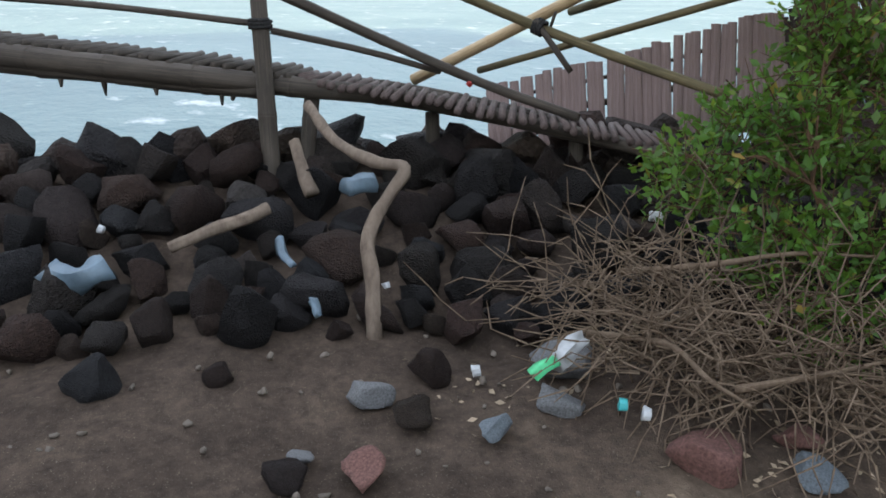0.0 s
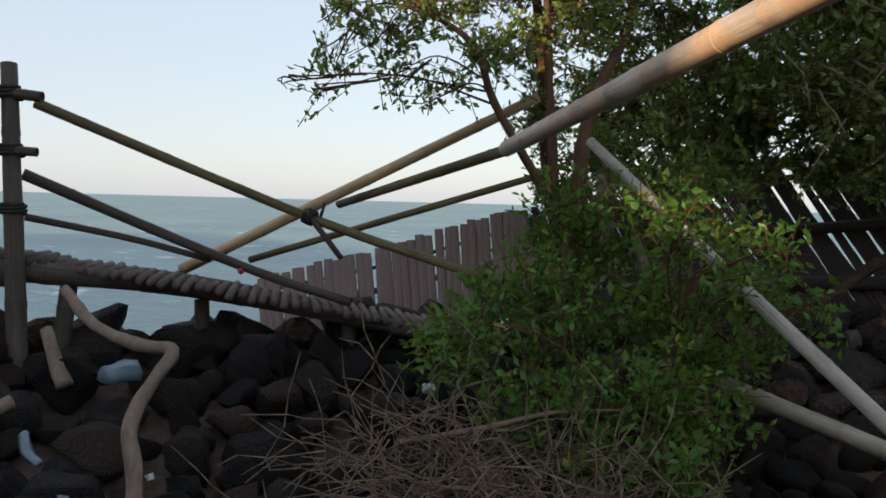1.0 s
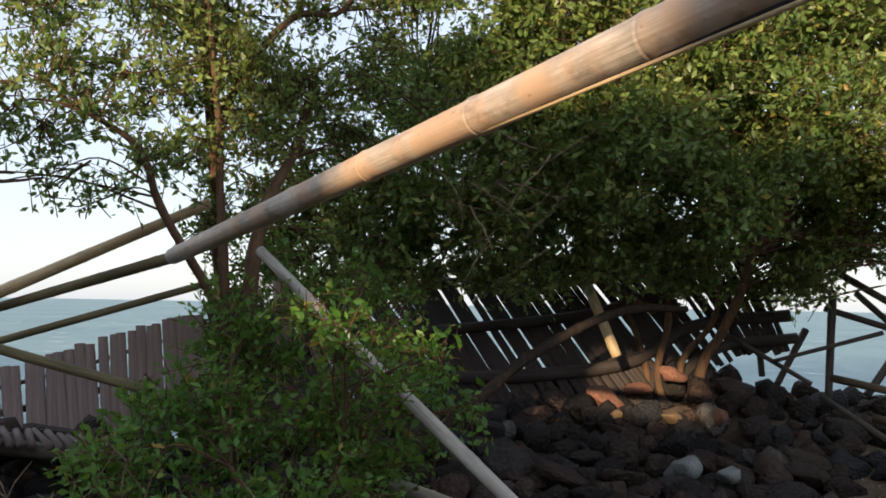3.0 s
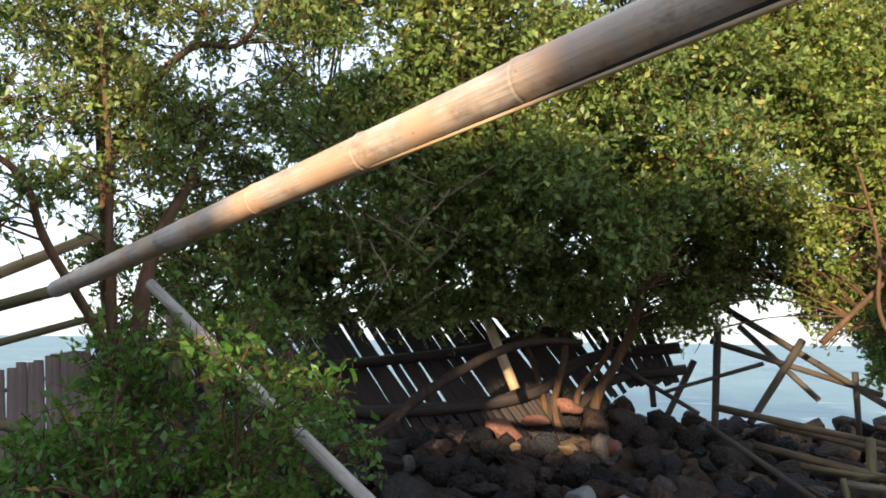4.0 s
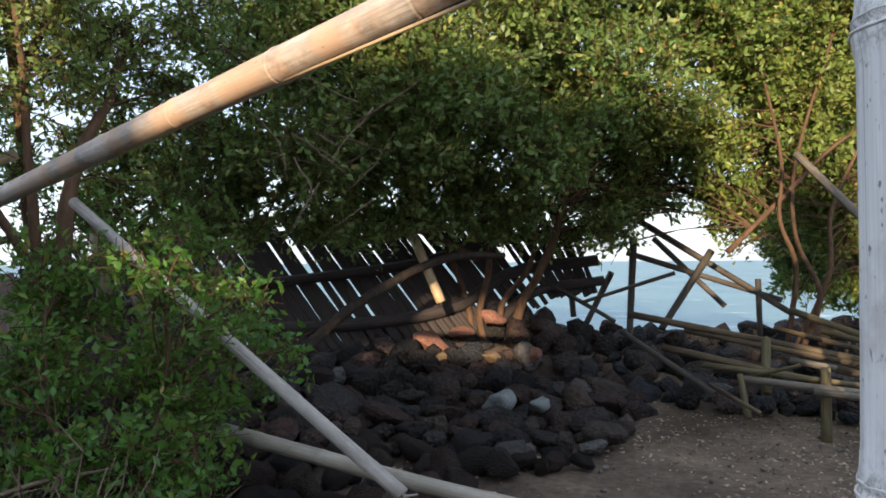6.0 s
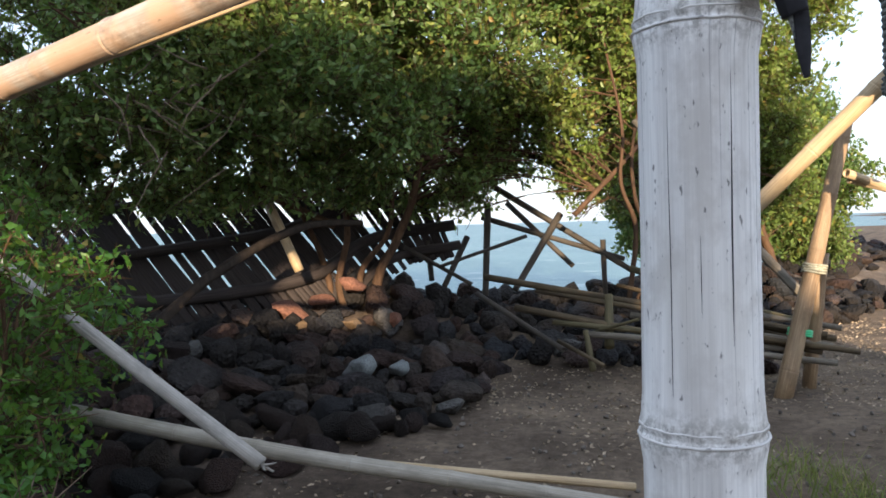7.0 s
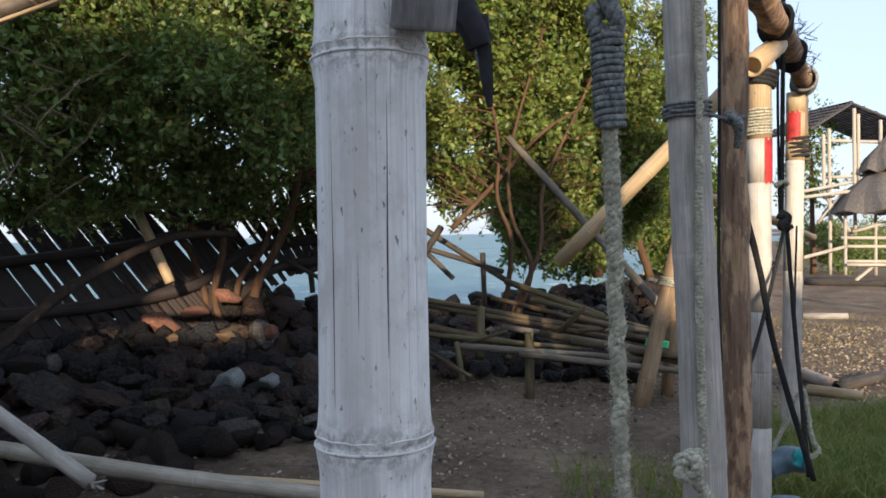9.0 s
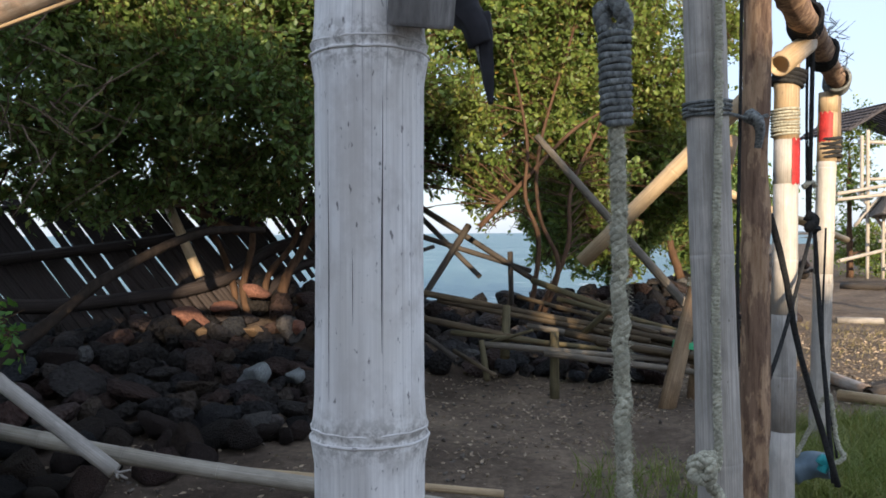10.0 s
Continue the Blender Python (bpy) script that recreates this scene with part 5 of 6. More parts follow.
for f0, r in ((0.13, 0.06), (0.33, 0.07), (0.62, 0.06), (0.9, 0.035)):
    pts = [b.lerp(t, f0) for b, t in zip(BOT, TOP)]
    part("rail", culm("rail", [p + Vector((-0.08, 0.08, -0.1)) for p in pts[:4]], r * 0.5, r * 0.5, M_DARK, gap=0.5, seg=10), fence)
    part("rail", culm("rail", [p + Vector((0.05, -0.06, 0)) for p in pts[3:]], r, r, M_SLAT_BACKLIT, gap=0.5, seg=10), fence)
part("rail", culm("rail", [(-3.928, 7.179, 1.647), (-3.357, 7.496, 1.767), (-2.845, 7.904, 1.852)], 0.04, 0.04, M_OLD, gap=0.5, seg=10), fence)
part("brace", culm("brace", [(-3.264, 7.616, 1.755), (-3.086, 7.539, 1.435), (-2.928, 7.558, 1.062)], 0.05, 0.05, M_TAN, gap=0.4, seg=12), fence, "tan bamboo brace")
part("brace", culm("brace", [(-4.876, 4.99, 1.723), (-4.797, 4.99, 1.15)], 0.06, 0.06, M_OLD, gap=0.4, seg=12), fence)
part("brace", culm("brace", [(-4.778, 5.313, 1.218), (-4.606, 5.326, 0.814)], 0.05, 0.05, M_OLD, gap=0.4, seg=12), fence)

# ---- trees ----


def fill_small(tl, tr, bl, br, nu, nv, r):
    """Small loose leaf clumps spread over a sheet between four corners."""
    out = []
    for i in range(nu):
        for j in range(nv):
            u, w = (i + random.random()) / nu, (j + random.random()) / nv
            p = Vector(tl).lerp(Vector(tr), u).lerp(Vector(bl).lerp(Vector(br), u), w) + noise.noise_vector(Vector((u * 9, w * 9, 1))) * 0.4
            k = r * random.uniform(0.6, 1.2)
            out.append((p.to_tuple(), (k, k, k * 0.7)))
    return out


LOOSE_TWIGS = fill_small((-5.07, 3.676, 4.483), (-3.503, 4.905, 4.756), (-4.953, 3.797, 2.313), (-3.726, 5.118, 2.517), 6, 6, 0.26) + fill_small((-4.6, 4.0, 2.43), (-3.85, 4.2, 2.3), (-4.6, 4.0, 1.25), (-3.85, 4.2, 1.25), 4, 5, 0.2)
tree("mangrove_tree", "sparse shore tree with dark forked limbs and small leaves", (-3.838, 3.573, 0.836),
     [([(-3.836, 3.575, 0.696), (-3.868, 3.462, 1.396), (-4.068, 3.159, 2.041), (-4.124, 3.018, 2.389), (-4.3, 2.745, 2.591)], 0.036, 0.013),
      ([(-3.861, 3.548, 0.765), (-3.899, 3.501, 1.57), (-3.93, 3.464, 2.164), (-4.024, 3.507, 2.677), (-4.086, 3.434, 3.425)], 0.036, 0.016),
      ([(-3.721, 3.555, 0.783), (-3.732, 3.539, 1.606), (-3.75, 3.667, 2.1), (-3.773, 3.94, 2.529), (-3.827, 4.179, 3.1)], 0.055, 0.025),
      ([(-4.459, 3.98, 1.589), (-4.448, 3.851, 2.585), (-4.535, 3.821, 3.356), (-4.53, 3.819, 4.192)], 0.045, 0.02),
      ([(-4.448, 3.851, 2.585), (-4.23, 3.878, 3.023), (-3.931, 4.048, 3.438), (-3.742, 4.325, 3.54), (-3.622, 4.528, 3.99)], 0.035, 0.012)],
     [((-4.478, 2.693, 2.885), (0.42, 0.42, 0.32)), ((-4.653, 2.348, 2.293), (0.22, 0.25, 0.16)), ((-4.432, 2.597, 2.435), (0.28, 0.3, 0.2)), ((-4.261, 3.089, 2.853), (0.38, 0.4, 0.28)),
      ((-4.204, 2.854, 2.124), (0.22, 0.22, 0.16)), ((-4.046, 3.333, 2.44), (0.3, 0.3, 0.3)), ((-4.083, 3.589, 3.064), (0.45, 0.45, 0.35)), ((-3.834, 4.021, 2.957), (0.5, 0.5, 0.4)),
      ((-4.662, 2.635, 3.33), (0.5, 0.5, 0.35)), ((-4.404, 3.226, 3.527), (0.6, 0.6, 0.4)), ((-4.528, 3.809, 3.469), (0.45, 0.45, 0.4)), ((-4.214, 4.109, 2.961), (0.4, 0.4, 0.3)),
      ((-3.984, 4.2, 3.76), (0.5, 0.5, 0.35)), ((-3.55, 4.456, 3.127), (0.42, 0.4, 0.3)), ((-4.566, 3.805, 4.192), (0.5, 0.5, 0.4)), ((-3.721, 4.333, 4.348), (0.6, 0.6, 0.4)),
      ((-4.568, 2.443, 2.615), (0.3, 0.3, 0.22)), ((-4.581, 2.279, 2.078), (0.15, 0.16, 0.1)), ((-4.337, 2.853, 2.581), (0.3, 0.3, 0.22)), ((-4.384, 2.652, 2.201), (0.22, 0.22, 0.14)), ((-4.152, 3.063, 2.347), (0.3, 0.3, 0.2)),
      ((-4.702, 2.143, 2.14), (0.1, 0.12, 0.07)), ((-3.861, 3.69, 2.575), (0.35, 0.35, 0.3)), ((-4.366, 3.915, 3.959), (0.45, 0.45, 0.35)), ((-3.485, 4.821, 3.819), (0.5, 0.5, 0.35)), ((-3.348, 4.999, 2.898), (0.4, 0.4, 0.3)), ((-4.529, 3.664, 2.93), (0.3, 0.3, 0.3)),
      ((-3.814, 4.62, 2.743), (0.35, 0.35, 0.25)), ((-4.258, 4.184, 2.273), (0.3, 0.3, 0.22)), ((-4.345, 3.849, 2.094), (0.3, 0.3, 0.25)), ((-4.061, 4.332, 2.553), (0.35, 0.35, 0.25))] + LOOSE_TWIGS,
     M_LEAF, 430, 0.052, leaves_per=9, twig=0.26, thick=0.008)

MAIN = [((-3.786, 5.853, 3.316), 0.8), ((-3.122, 6.418, 4.275), 0.9), ((-2.367, 6.672, 2.985), 0.85), ((-1.898, 7.174, 3.847), 0.95), ((-1.833, 7.377, 2.523), 0.75), ((-1.202, 7.956, 3.284), 0.9),
        ((-3.182, 6.623, 2.577), 0.75), ((-3.558, 5.848, 2.411), 0.6), ((-3.932, 5.261, 2.461), 0.5), ((-2.783, 7.48, 2.203), 0.6), ((-3.459, 6.613, 3.455), 0.9), ((-3.884, 5.809, 4.97), 0.9),
        ((-2.787, 6.609, 5.451), 1.0), ((-1.484, 7.56, 5.405), 1.1), ((-1.217, 8.023, 4.354), 0.9), ((-4.198, 4.99, 2.095), 0.42), ((-3.603, 6.533, 2.019), 0.42), ((-2.276, 8.141, 1.989), 0.4), ((-1.407, 8.59, 1.896), 0.45), ((-4.223, 5.396, 1.871), 0.45)]


def fill(tl, tr, bl, br, nu, nv, r, jit):
    """Clump centres spread over a sheet between four corners."""
    out = []
    for i in range(nu):
        for j in range(nv):
            u, w = (i + random.uniform(0.2, 0.8)) / nu, (j + random.uniform(0.2, 0.8)) / nv
            p = Vector(tl).lerp(Vector(tr), u).lerp(Vector(bl).lerp(Vector(br), u), w)
            p += Vector((random.uniform(-jit, jit), random.uniform(-jit, jit), random.uniform(-jit, jit) * 0.5))
            out.append((p.to_tuple(), r * random.uniform(0.75, 1.2)))
    return out


MAIN += fill((-4.38, 5.647, 5.534), (-0.662, 8.432, 6.155), (-4.143, 5.636, 2.281), (-0.988, 8.588, 2.431), 8, 6, 0.42, 0.45)
MAIN += fill((-4.68, 7.275, 4.628), (-0.835, 9.778, 5.3), (-4.824, 7.086, 2.391), (-1.106, 9.806, 2.691), 6, 4, 0.6, 0.4)
MAIN += fill((-4.415, 5.61, 2.488), (-1.965, 8.186, 2.567), (-4.527, 5.777, 1.724), (-2.066, 8.48, 1.695), 10, 3, 0.34, 0.25)
MAIN += fill((-3.644, 8.982, 2.199), (-1.265, 9.444, 2.262), (-3.654, 8.968, 1.796), (-1.274, 9.43, 1.859), 5, 1, 0.4, 0.2)
MAIN += fill((-5.317, 5.167, 2.54), (-4.106, 6.163, 2.622), (-5.283, 5.262, 1.663), (-4.162, 6.232, 1.719), 6, 3, 0.34, 0.2)
MAIN += fill((-2.105, 8.654, 2.791), (-0.902, 9.029, 2.745), (-2.23, 8.946, 1.538), (-1.145, 9.049, 1.748), 4, 3, 0.3, 0.15)
MAIN += fill((-1.5, 9.2, 2.5), (-0.7, 9.2, 2.45), (-1.49, 9.3, 2.0), (-0.8, 9.3, 1.95), 4, 3, 0.24, 0.12)
MAIN += fill((-1.104, 9.3, 3.0), (-0.265, 9.4, 2.95), (-1.089, 9.4, 2.193), (-0.543, 9.5, 2.238), 4, 4, 0.26, 0.12)
MAIN += fill((-1.649, 9.4, 2.482), (-1.076, 9.4, 2.45), (-1.62, 9.4, 1.696), (-1.177, 9.4, 1.685), 2, 3, 0.2, 0.06)
tree("mangrove_tree", "broad dense mangrove tree with several reddish lit trunks", (-2.344, 8.564, 0.294),
     [([(-2.321, 8.566, 0.199), (-2.405, 8.57, 0.863), (-2.183, 8.627, 1.329), (-1.957, 8.585, 1.855), (-1.823, 8.428, 2.575), (-1.882, 8.139, 3.482)], 0.062, 0.03),
      ([(-2.624, 8.408, 0.285), (-2.795, 8.392, 0.852), (-2.657, 8.337, 1.503), (-2.752, 8.036, 2.281), (-2.899, 7.523, 3.084)], 0.045, 0.022),
      ([(-2.927, 8.561, 0.553), (-2.992, 8.562, 1.001), (-3.116, 8.35, 1.516), (-3.259, 7.733, 2.222), (-3.493, 6.988, 2.654)], 0.04, 0.02),
      ([(-2.617, 8.618, 0.448), (-2.604, 8.637, 0.989), (-2.279, 8.715, 1.489), (-2.207, 8.553, 2.423)], 0.042, 0.022),
      ([(-2.776, 8.212, 1.507), (-3.366, 7.397, 1.922), (-3.764, 6.618, 2.262), (-4.029, 5.86, 2.483)], 0.045, 0.02)],
     [(c, (r, r, r * 0.8)) for c, r in MAIN], M_LEAF, 250, 0.078, thick=0.013)

RIGHT = [((-0.07, 8.956, 3.989), 0.85), ((0.707, 9.406, 4.52), 0.9), ((0.403, 9.679, 3.216), 0.7), ((-0.587, 8.896, 2.922), 0.6), ((-0.485, 8.91, 4.727), 0.9), ((-0.033, 9.526, 3.729), 0.8), ((0.638, 9.77, 3.419), 0.8),
         ((1.371, 10.234, 3.913), 0.85), ((2.068, 10.677, 3.402), 0.75), ((2.641, 10.932, 4.109), 0.7), ((2.312, 10.879, 2.527), 0.6), ((-0.119, 9.289, 2.103), 0.45), 
         ((0.117, 9.554, 4.667), 0.9), ((1.532, 10.265, 4.982), 1.0), ((0.618, 9.554, 2.64), 0.45), ((-0.341, 8.883, 2.712), 0.45), ((-0.13, 9.817, 2.24), 0.4), ((-1.39, 8.89, 2.235), 0.3)]
RIGHT += [((-1.003, 9.892, 2.355), 0.24), ((-0.44, 10.115, 2.343), 0.28), ((-0.033, 10.123, 1.861), 0.26), ((0.317, 10.18, 1.656), 0.24), ((0.709, 10.274, 2.101), 0.34), ((1.064, 10.7, 1.578), 0.3), ((-1.457, 9.131, 2.087), 0.24), ((-1.133, 9.207, 2.331), 0.28), ((-0.326, 9.293, 1.843), 0.24), ((-0.043, 9.363, 2.02), 0.26), ((-1.715, 9.069, 1.904), 0.2), ((-0.522, 9.404, 2.244), 0.26), ((-1.5, 9.266, 1.639), 0.16), ((-0.191, 9.359, 1.586), 0.16), ((0.507, 9.613, 1.182), 0.2), ((0.983, 9.922, 1.672), 0.35), ((1.269, 9.95, 2.303), 0.4)]
RIGHT += fill((-0.4, 8.883, 2.965), (1.125, 9.998, 2.959), (-0.413, 8.869, 2.209), (1.141, 10.384, 2.072), 5, 2, 0.34, 0.2)
RIGHT += fill((-0.515, 9.4, 2.4), (0.339, 9.5, 2.35), (-0.45, 9.6, 1.95), (0.262, 9.6, 2.02), 5, 3, 0.2, 0.12)
RIGHT += fill((-0.541, 9.7, 2.447), (0.229, 9.7, 2.341), (-0.397, 9.7, 1.796), (0.117, 9.7, 1.532), 4, 3, 0.15, 0.1)
RIGHT += fill((0.9, 10.0, 2.4), (1.6, 10.1, 2.4), (0.88, 10.0, 1.2), (1.5, 10.1, 1.0), 4, 5, 0.27, 0.15)
RIGHT += fill((-0.797, 8.597, 6.142), (3.087, 11.186, 5.229), (-0.91, 9.21, 2.867), (3.008, 11.715, 1.537), 6, 5, 0.5, 0.4)
tree("mangrove_tree", "sunlit yellow-green shore tree with thin brown trunks", (0.375, 8.697, 0.637),
     [([(0.325, 8.693, 0.576), (0.419, 8.714, 1.376), (0.274, 8.712, 1.872), (0.297, 8.725, 2.488), (0.113, 8.931, 3.523)], 0.031, 0.014),
      ([(0.465, 8.603, 0.584), (0.626, 8.624, 1.13), (0.425, 8.72, 1.684), (0.44, 8.936, 2.445), (0.83, 9.39, 3.797)], 0.031, 0.014),
      ([(0.405, 8.698, 0.575), (0.735, 8.936, 1.305), (0.807, 9.255, 2.014), (1.255, 9.907, 2.942), (1.728, 10.261, 3.978)], 0.031, 0.014),
      ([(-0.224, 8.67, 1.542), (0.277, 8.816, 2.063), (0.794, 9.065, 2.608), (1.275, 9.407, 2.933)], 0.031, 0.014)],
     [(c, (r, r, r * 0.85)) for c, r in RIGHT], M_LEAF_Y, 270, 0.08, thick=0.008)

BACK = fill((0.453, 12.959, 3.056), (4.14, 15.238, 3.228), (0.801, 13.452, 1.171), (4.101, 15.194, 0.97), 6, 4, 0.7, 0.4)
BACK += fill((0.5, 10.6, 2.95), (2.3, 12.2, 3.0), (0.62, 11.0, 1.75), (2.4, 12.5, 1.25), 9, 6, 0.4, 0.3)
tree("mangrove_tree", "dark shaded mangrove tree behind the bamboo heap", (3.428, 26.257, 0.2), [([(1.925, 13.526, 0.724), (1.751, 13.529, 1.579), (2, 13.872, 2.93)], 0.09, 0.04), ([(2.865, 14.095, 0.68), (2.685, 14.098, 1.566), (3.14, 14.357, 2.951)], 0.08, 0.04)],
     [(c, (r, r, r * 0.85)) for c, r in BACK], M_LEAF, 290, 0.1, thick=0.008)

FARC = [((9.619, 24.683, 4.215), 1.0), ((9.344, 24.639, 2.876), 1.0), ((11.057, 26.732, 0.788), 1.1), ((10.337, 26.686, 1.166), 1.0), ((13.966, 30.954, 0.657), 1.2)]
tree("far_tree", "bushy green tree behind the stilt hut", (12.407, 32.254, 0), [([(9.547, 24.603, 0.098), (9.538, 24.629, 1.527), (9.54, 24.665, 3.544)], 0.1, 0.05)], [(c, (r, r, r)) for c, r in FARC], M_LEAF_Y, 45, 0.12)

BUSH = [((-3.33, 2.494, 0.745), 0.36), ((-3.168, 2.898, 0.906), 0.4), ((-2.921, 3.237, 0.945), 0.36), ((-2.934, 2.506, 0.554), 0.36), ((-2.681, 2.773, 0.626), 0.4), ((-2.685, 3.375, 0.801), 0.33), ((-2.351, 2.964, 0.6), 0.28),
        ((-2.592, 2.447, 0.38), 0.28), ((-2.356, 2.686, 0.405), 0.3), ((-2.795, 3.753, 1.019), 0.28), ((-3.602, 2.822, 0.975), 0.3), ((-3.686, 2.517, 0.744), 0.26), ((-3.566, 3.278, 1.37), 0.36), ((-3.239, 3.504, 1.449), 0.32), ((-3.335, 2.874, 1.023), 0.32), ((-2.909, 3.865, 1.339), 0.22),
        ((-2.917, 4.35, 0.934), 0.2), ((-3.154, 3.933, 0.58), 0.3), ((-2.886, 3.569, 0.305), 0.3), ((-3.52, 3.46, 1.181), 0.3), ((-3.307, 4.527, 0.964), 0.32), ((-3.724, 4.66, 1.293), 0.34), ((-2.98, 4.377, 0.663), 0.22), ((-3.454, 4.191, 0.901), 0.34), ((-3.789, 4.56, 1.651), 0.26), ((-3.906, 3.846, 1.789), 0.3), ((-3.311, 4.543, 1.565), 0.2), ((-2.66, 3.05, 1.47), 0.2), ((-2.56, 3.02, 1.32), 0.22), ((-2.35, 3.05, 1.2), 0.2), ((-2.9, 3.1, 1.5), 0.18), ((-2.55, 3.6, 1.3), 0.25), ((-3.0, 3.7, 1.65), 0.22), ((-2.2, 3.5, 1.0), 0.2)]
tree("shrub", "dense green leafy shrub growing over the rocks", (-3.193, 3.295, 0.15),
     [([(-2.931, 3.008, 0.1), (-2.767, 2.729, 0.511), (-3.017, 2.753, 0.774)], 0.025, 0.01), ([(-2.886, 3.079, 0.1), (-2.621, 2.933, 0.568), (-2.767, 3.266, 0.825)], 0.025, 0.01)],
     [(c, (r, r, r * 0.8)) for c, r in BUSH], M_BUSH, 450, 0.055, leaves_per=9, twig=0.2, thick=0.007)


def brush(name, label, blobs, n, length, r):
    """Dead tangled twigs: each one bent in three stretches."""
    segs = []
    for c, rad in blobs:
        for _ in range(n):
            p = Vector(c) + Vector([random.gauss(0, 0.5) * q for q in rad])
            d = Vector((random.gauss(0, 1), random.gauss(0, 1), random.gauss(0.1, 0.5))).normalized()
            for k in range(4):
                e = p + d * length * random.uniform(0.15, 0.35)
                segs.append((np.array(p), np.array(e)))
                p, d = e, (d + Vector((random.gauss(0, 0.35), random.gauss(0, 0.35), random.gauss(-0.1, 0.3)))).normalized()
    return tagged(new(name, twigs_mesh(name, np.array(segs), r, M_TWIG)), label, "brush", kind="stuff")


brush("dry_brush", "tangle of dead brown twigs spilling over the rocks", [((-3.186, 2.004, 0.36), (0.35, 0.35, 0.22)), ((-2.882, 2.162, 0.299), (0.35, 0.35, 0.2)), ((-2.516, 2.258, 0.317), (0.35, 0.35, 0.15)), ((-2.261, 2.282, 0.252), (0.3, 0.3, 0.1)), ((-2.746, 1.881, 0.251), (0.3, 0.3, 0.12))], 130, 0.5, 0.0045)
for pts in ([(-2.95, 1.651, 0.27), (-2.676, 1.825, 0.314), (-2.442, 1.826, 0.286), (-2.219, 1.829, 0.292)], [(-3.218, 1.963, 0.406), (-2.943, 2.183, 0.497), (-2.762, 2.439, 0.575), (-2.572, 2.67, 0.598)], [(-2.361, 1.881, 0.273), (-2.258, 2.065, 0.334), (-2.177, 2.333, 0.39)]):
    tagged(new("dead_branch", limb_mesh("dead_branch", pts, 0.016, 0.006, M_TWIG, 7, 0.4)), "bare dead branch among dry brush", "branch", "dead branches")
bare = []
for _ in range(26):
    p = Vector((-3.342, 5.367, 2.413)) + Vector((random.gauss(0, 0.35), random.gauss(0, 0.3), random.gauss(0, 0.18)))
    d = Vector((random.gauss(0.4, 0.6), random.gauss(-0.3, 0.4), random.gauss(0, 0.4))).normalized()
    ln = [p]
    for k in range(4):
        ln.append(ln[-1] + d * 0.16)
        d = (d + noise.noise_vector(ln[-1] * 5) * 0.5).normalized()
    bare.append(sweep(ln, [0.007, 0.006, 0.005, 0.004, 0.002], 5))
tagged(new("bare_twigs", join_tubes("bare_twigs", bare, M_TWIG)), "pale leafless twigs hanging out of the crown", "twigs", kind="stuff")

# ---- stilt hut in the distance ----
hut = thing("stilt_hut", "pale bamboo stilt hut with bare roof frame and thatch", "hut", base=(10.45, 22.291, 0.087))


def hp(name, p, q, r, mat=None, **kw):
    return part(name, culm(name, [p, q], r, r, mat or M_HUT, gap=0.5, seg=8, **kw), hut)


hutx = Vector((1.0, 0.25, 0)).normalized()
hutb = Vector((-0.3, 1.0, 0)).normalized() * 2.2
ridge = Vector((9.773, 22.399, 4.8))
for k in range(15):
    f0 = k / 14
    a = ridge + hutb * f0
    hp("rafter", a, Vector((8.651, 22.333, 4.115)) + hutb * f0, 0.035, M_HUTDARK)
    hp("rafter", a, Vector((11.836, 22.76, 3.993)) + hutb * f0, 0.035, M_HUTDARK)
for k in range(7):
    s = k / 6
    for e in ((8.651, 22.333, 4.115), (11.836, 22.76, 3.993)):
        p = ridge.lerp(Vector(e), s) + Vector((0, 0, 0.04))
        hp("batten", p, p + hutb, 0.03, M_HUTDARK)
for x, y0, y1 in ((1402, 225, 330), (1412, 215, 470), (1455, 180, 400), (1462, 190, 310), (1500, 200, 300), (1545, 215, 470), (1560, 215, 380)):
    hp("hut_post", Vector((9.703, 22.294, 1.258)) * 0 + Vector((Vector((9.703, 22.294, 1.258)) + (Vector((11.52, 22.367, 1.22)) - Vector((9.703, 22.294, 1.258))) * ((x - 1450) / 118)).to_tuple()) + Vector((0, 0, (400 - y1) * 0.0154)),
       Vector((9.703, 22.294, 1.258)) + (Vector((11.52, 22.367, 1.22)) - Vector((9.703, 22.294, 1.258))) * ((x - 1450) / 118) + Vector((0, 0, (400 - y0) * 0.0154)), 0.05)
for p, q in (((8.907, 22.335, 3.817), (11.676, 22.444, 3.682)), ((9.041, 22.312, 2.813), (11.661, 22.421, 2.912)), ((7.976, 21.255, 2.398), (9.731, 22.336, 2.675)), ((7.974, 21.251, 2.251), (10.189, 22.349, 2.481)), ((8.786, 22.266, 1.586), (9.573, 22.324, 2.494)),
             ((8.881, 22.296, 2.508), (9.703, 22.294, 1.258)), ((9.188, 21.771, 1.194), (11.369, 21.858, 1.149)), ((9.259, 21.767, 0.967), (11.365, 21.851, 0.923)), ((9.251, 21.755, 0.576), (11.357, 21.84, 0.532)), ((9.282, 21.654, 0.488), (11.304, 21.735, 0.446)),
             ((9.289, 21.746, 0.214), (9.321, 21.795, 1.869)), ((10, 21.781, 0.425), (9.542, 21.752, 0.058)), ((10.899, 21.811, 0.18), (10.934, 21.864, 1.986)), ((10.071, 21.778, 0.197), (10.104, 21.827, 1.853)), ((7.651, 20.193, 0.743), (9.334, 21.77, 0.965)), ((9.492, 21.787, 1.339), (11.307, 21.875, 1.828))):
    hp("hut_pole", p, q, 0.045)


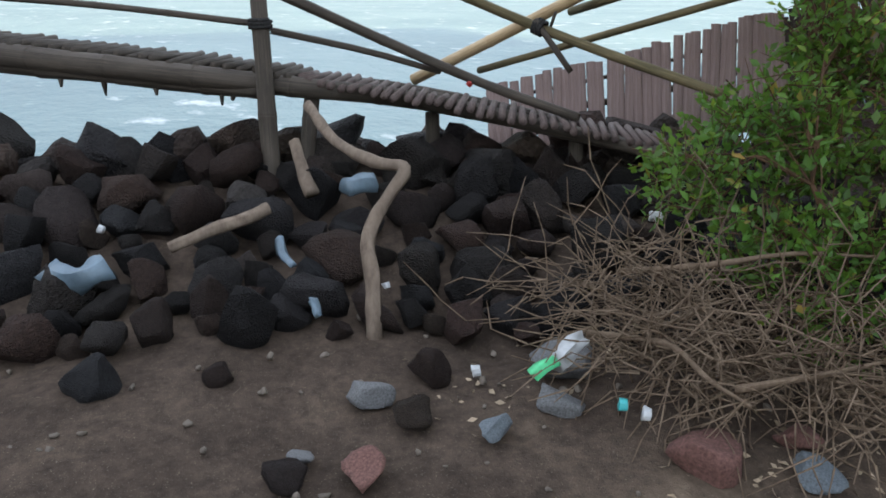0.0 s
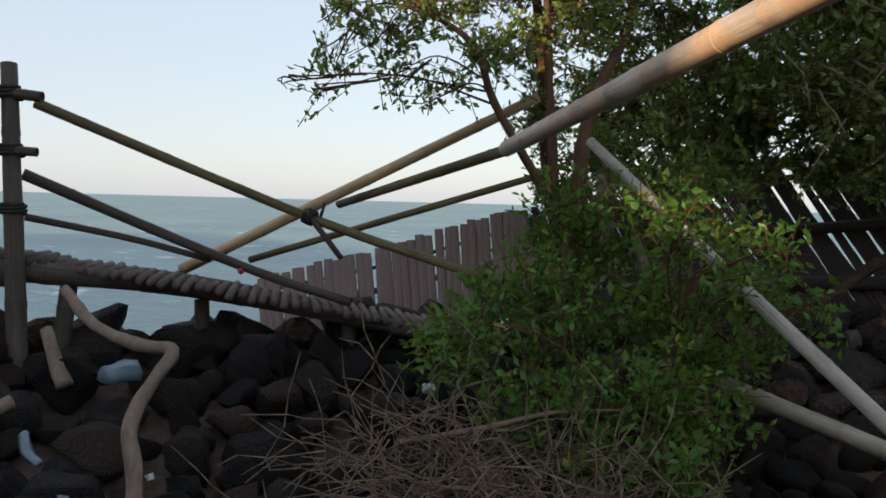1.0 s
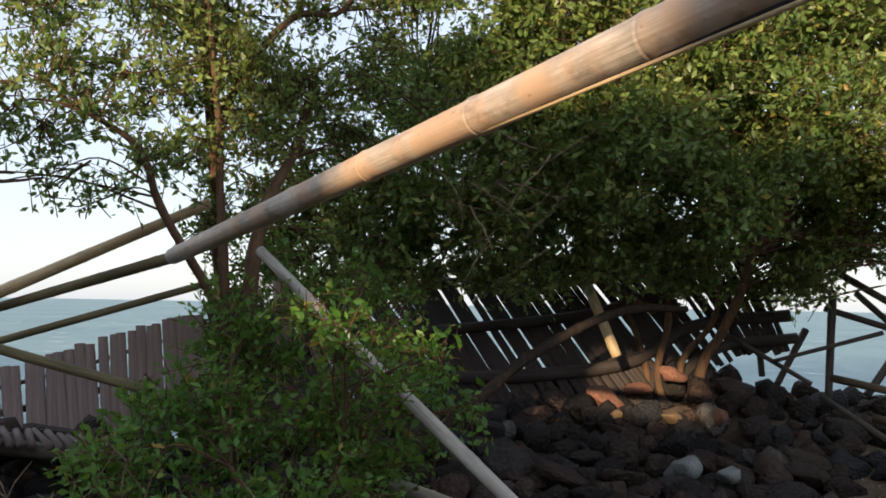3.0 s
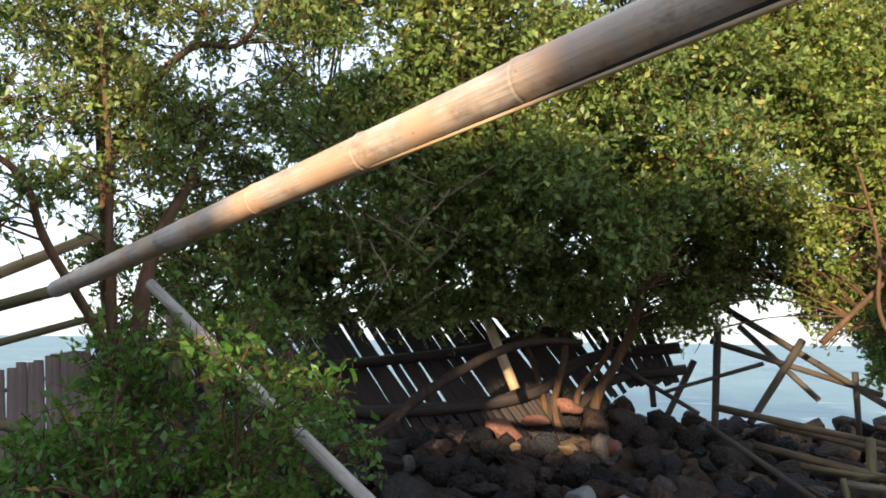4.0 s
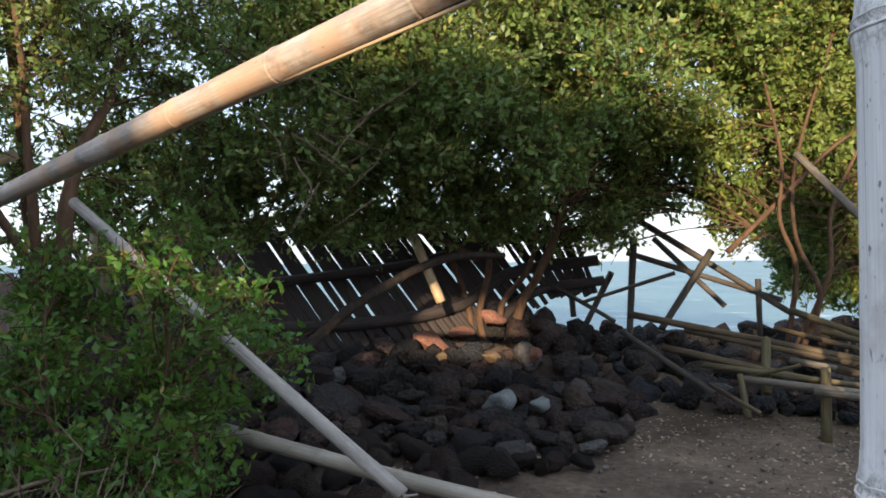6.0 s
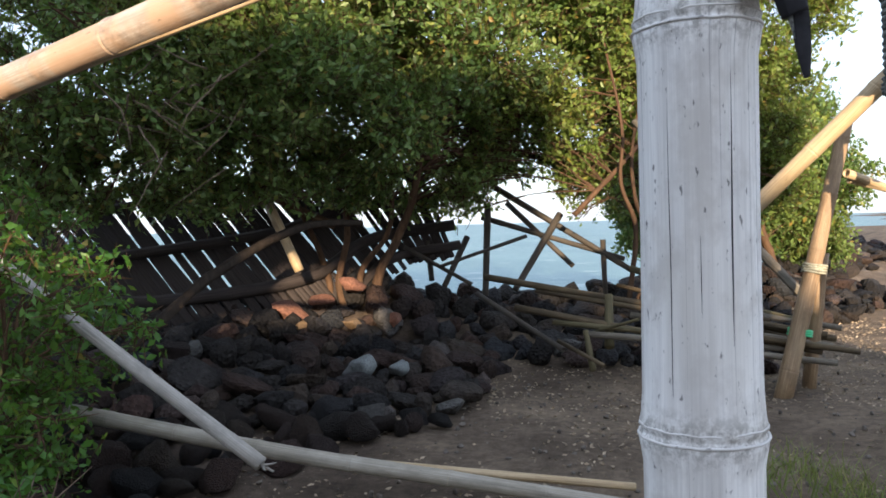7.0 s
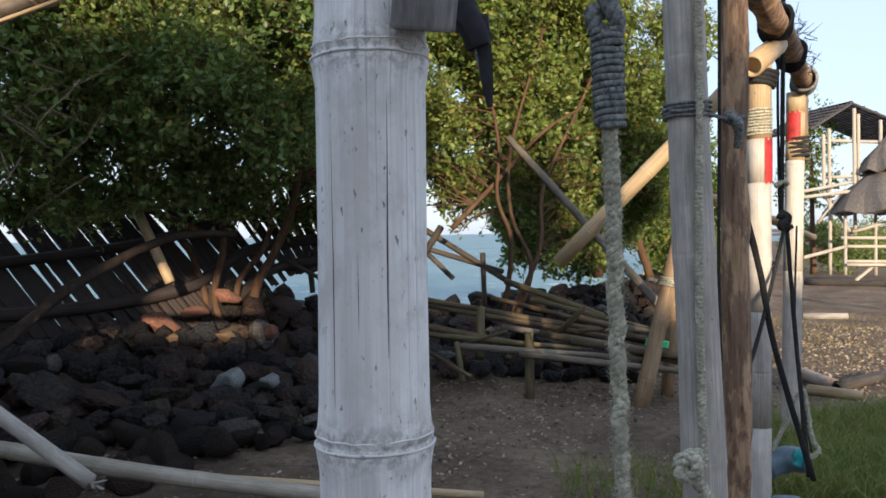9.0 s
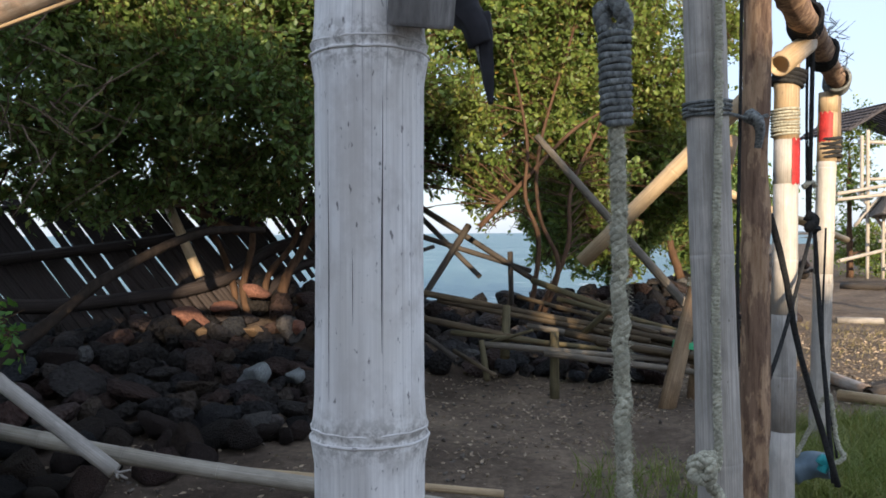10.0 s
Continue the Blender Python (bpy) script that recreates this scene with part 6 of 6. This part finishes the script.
def thatch(apex, c, r, hgt):
    """A shaggy cone of thatch blades over a lower ring."""
    bm = bmesh.new()
    segs = 40
    for ring, (k, dz) in enumerate(((0.05, 0.0), (0.35, 0.3), (0.7, 0.62), (1.0, 1.0), (0.97, 1.04), (0.6, 0.75))):
        for i in range(segs):
            a = 2 * math.pi * i / segs
            w = 1 + 0.05 * math.sin(i * 5.1 + ring)
            bm.verts.new((math.cos(a) * r * k * w, math.sin(a) * r * k * w, -hgt * dz + 0.05 * math.sin(i * 7.7) * (ring > 2)))
    bm.verts.ensure_lookup_table()
    for ring in range(5):
        for i in range(segs):
            bm.faces.new([bm.verts[ring * segs + i], bm.verts[ring * segs + (i + 1) % segs], bm.verts[(ring + 1) * segs + (i + 1) % segs], bm.verts[(ring + 1) * segs + i]])
    me = bpy.data.meshes.new("thatch_roof")
    bm.to_mesh(me)
    bm.free()
    me.materials.append(M_THATCH)
    return part("thatch_roof", me, hut, "grey thatch cone roof", Matrix.Translation(apex))


thatch((10.542, 22.185, 3.226), None, 1.5, 1.35)
thatch((10.585, 22.205, 3.866), None, 0.75, 0.9)
pole("leaning_stake", reach((7.294, 14.186, 1.267), (7.001, 14.133, -0.168), 0, 1), 0.09, 0.09, M_WHITE, "pale leaning post standing in the open ground", "post", gap=0.5)

# planks and logs lying on the far sand
for p, q, r, m in (((8.03, 21.109, 0.08), (10.11, 19.318, 0.08), 0.09, M_DARK), ((3.2, 8.221, 0.05), (3.312, 7.399, 0.05), 0.06, M_POLE), ((3.269, 7.293, 0.04), (3.905, 7.838, 0.04), 0.05, M_DARK), ((3.336, 7.399, 0.05), (3.988, 7.964, 0.05), 0.045, M_DARK),
                   ((2.989, 7.196, 0.05), (3.339, 6.892, 0.05), 0.05, M_TAN), ((5.134, 13.277, 0.05), (5.809, 13.201, 0.05), 0.06, M_GREY)):
    pole("ground_log", reach(p, q, 0, 1), r, r * 0.9, m, "weathered log lying on the sand", "log", "ground logs", gap=0.6, seg=10)

# ---- grass, litter ----


def blades(name, label, spots_in, mat, high):
    O, D = [], []
    for (cx, cy), rad, n in spots_in:
        a = rng.uniform(0, 6.28, n)
        r = rad * np.sqrt(rng.uniform(0, 1, n))
        x, y = cx + np.cos(a) * r, cy + np.sin(a) * r
        O.append(np.stack([x, y, height(x, y) - 0.01], -1))
        D.append(np.stack([rng.normal(0, 0.35, n), rng.normal(0, 0.35, n), np.ones(n)], -1))
    O, D = np.concatenate(O), np.concatenate(D)
    n = len(O)
    D /= np.linalg.norm(D, axis=1, keepdims=True)
    s = np.cross(D, rng.normal(size=(n, 3)))
    s /= np.linalg.norm(s, axis=1, keepdims=True)
    h = high * rng.uniform(0.4, 1.2, (n, 1))
    b = O + D * h * 0.55
    t = O + D * h + np.concatenate([rng.normal(0, 0.25, (n, 2)) * h, -0.1 * h], 1)
    w = 0.0035
    V = np.stack([O - s * w, O + s * w, b - s * w * 0.8, b + s * w * 0.8, t], 1).reshape(-1, 3)
    F = []
    for i in range(n):
        k = i * 5
        F += [(k, k + 1, k + 3, k + 2), (k + 2, k + 3, k + 4)]
    return tagged(new(name, mesh_of(name, V, F, mat, smooth=False)), label, "grass", kind="stuff")


g1, g2, g3, g4 = (2.67, 5.348, 0), (2.202, 4.628, 0), (5.13, 10.863, 0), (1.019, 4.614, 0)
blades("grass", "tufts of green and straw shore grass", [(g1[:2], 0.75, 7000), (g2[:2], 0.5, 4500), ((g1[0] + 1.0, g1[1] + 0.2), 0.9, 6000), (g4[:2], 0.45, 260), ((g4[0] + 0.5, g4[1] - 0.5), 0.4, 260)], M_GRASS, 0.24)

blades("dry_grass", "low straw-coloured dry grass on open sand", [(g3[:2], 1.1, 550), ((g3[0] + 0.5, g3[1] + 1.6), 1.4, 700), ((g3[0] - 1.2, g3[1] - 1.5), 0.8, 160)], M_STRAW, 0.09)
n = 36000
lx, ly = rng.uniform(-3.5, 7.0, n), rng.uniform(1.0, 12.0, n)
patch = np.sin(lx * 2.1 + 0.7 * ly) * np.cos(ly * 1.7 - 0.4 * lx) + 0.5 * np.sin(5.3 * lx + 1.1) * np.sin(4.1 * ly) + 1.2 * (ly > 6.3)
thick_in = rng.uniform(-0.9, 1.7, n) < patch
lx, ly = lx[thick_in], ly[thick_in]
keep = shore_side(lx, ly) > np.interp(ly, [-5, 1, 4, 7, 11, 20], [2.0, 2.0, 2.6, 2.6, 1.5, 1.0])
lx, ly = lx[keep], ly[keep]
lo = np.stack([lx, ly, height(lx, ly) + 0.006], -1)
ld = np.concatenate([rng.normal(size=(len(lx), 2)), rng.normal(0.1, 0.15, (len(lx), 1))], 1)
litter = new("leaf_litter", leaves_mesh("leaf_litter", lo, ld, 0.036, M_DRYLEAF))
tagged(litter, "dry pale leaves and chips scattered over the sand", "litter", kind="stuff")
n = 1500
lx, ly = rng.uniform(-4.5, 4.0, n), rng.uniform(-1.0, 9.0, n)
keep = shore_side(lx, ly) > 1.9
places = [(x, y, rr) for x, y, rr in zip(lx[keep], ly[keep], rng.uniform(0.008, 0.03, keep.sum()))]
heap("pebbles", places, "small pebbles and shell bits scattered on the sand", M_PEBBLE)
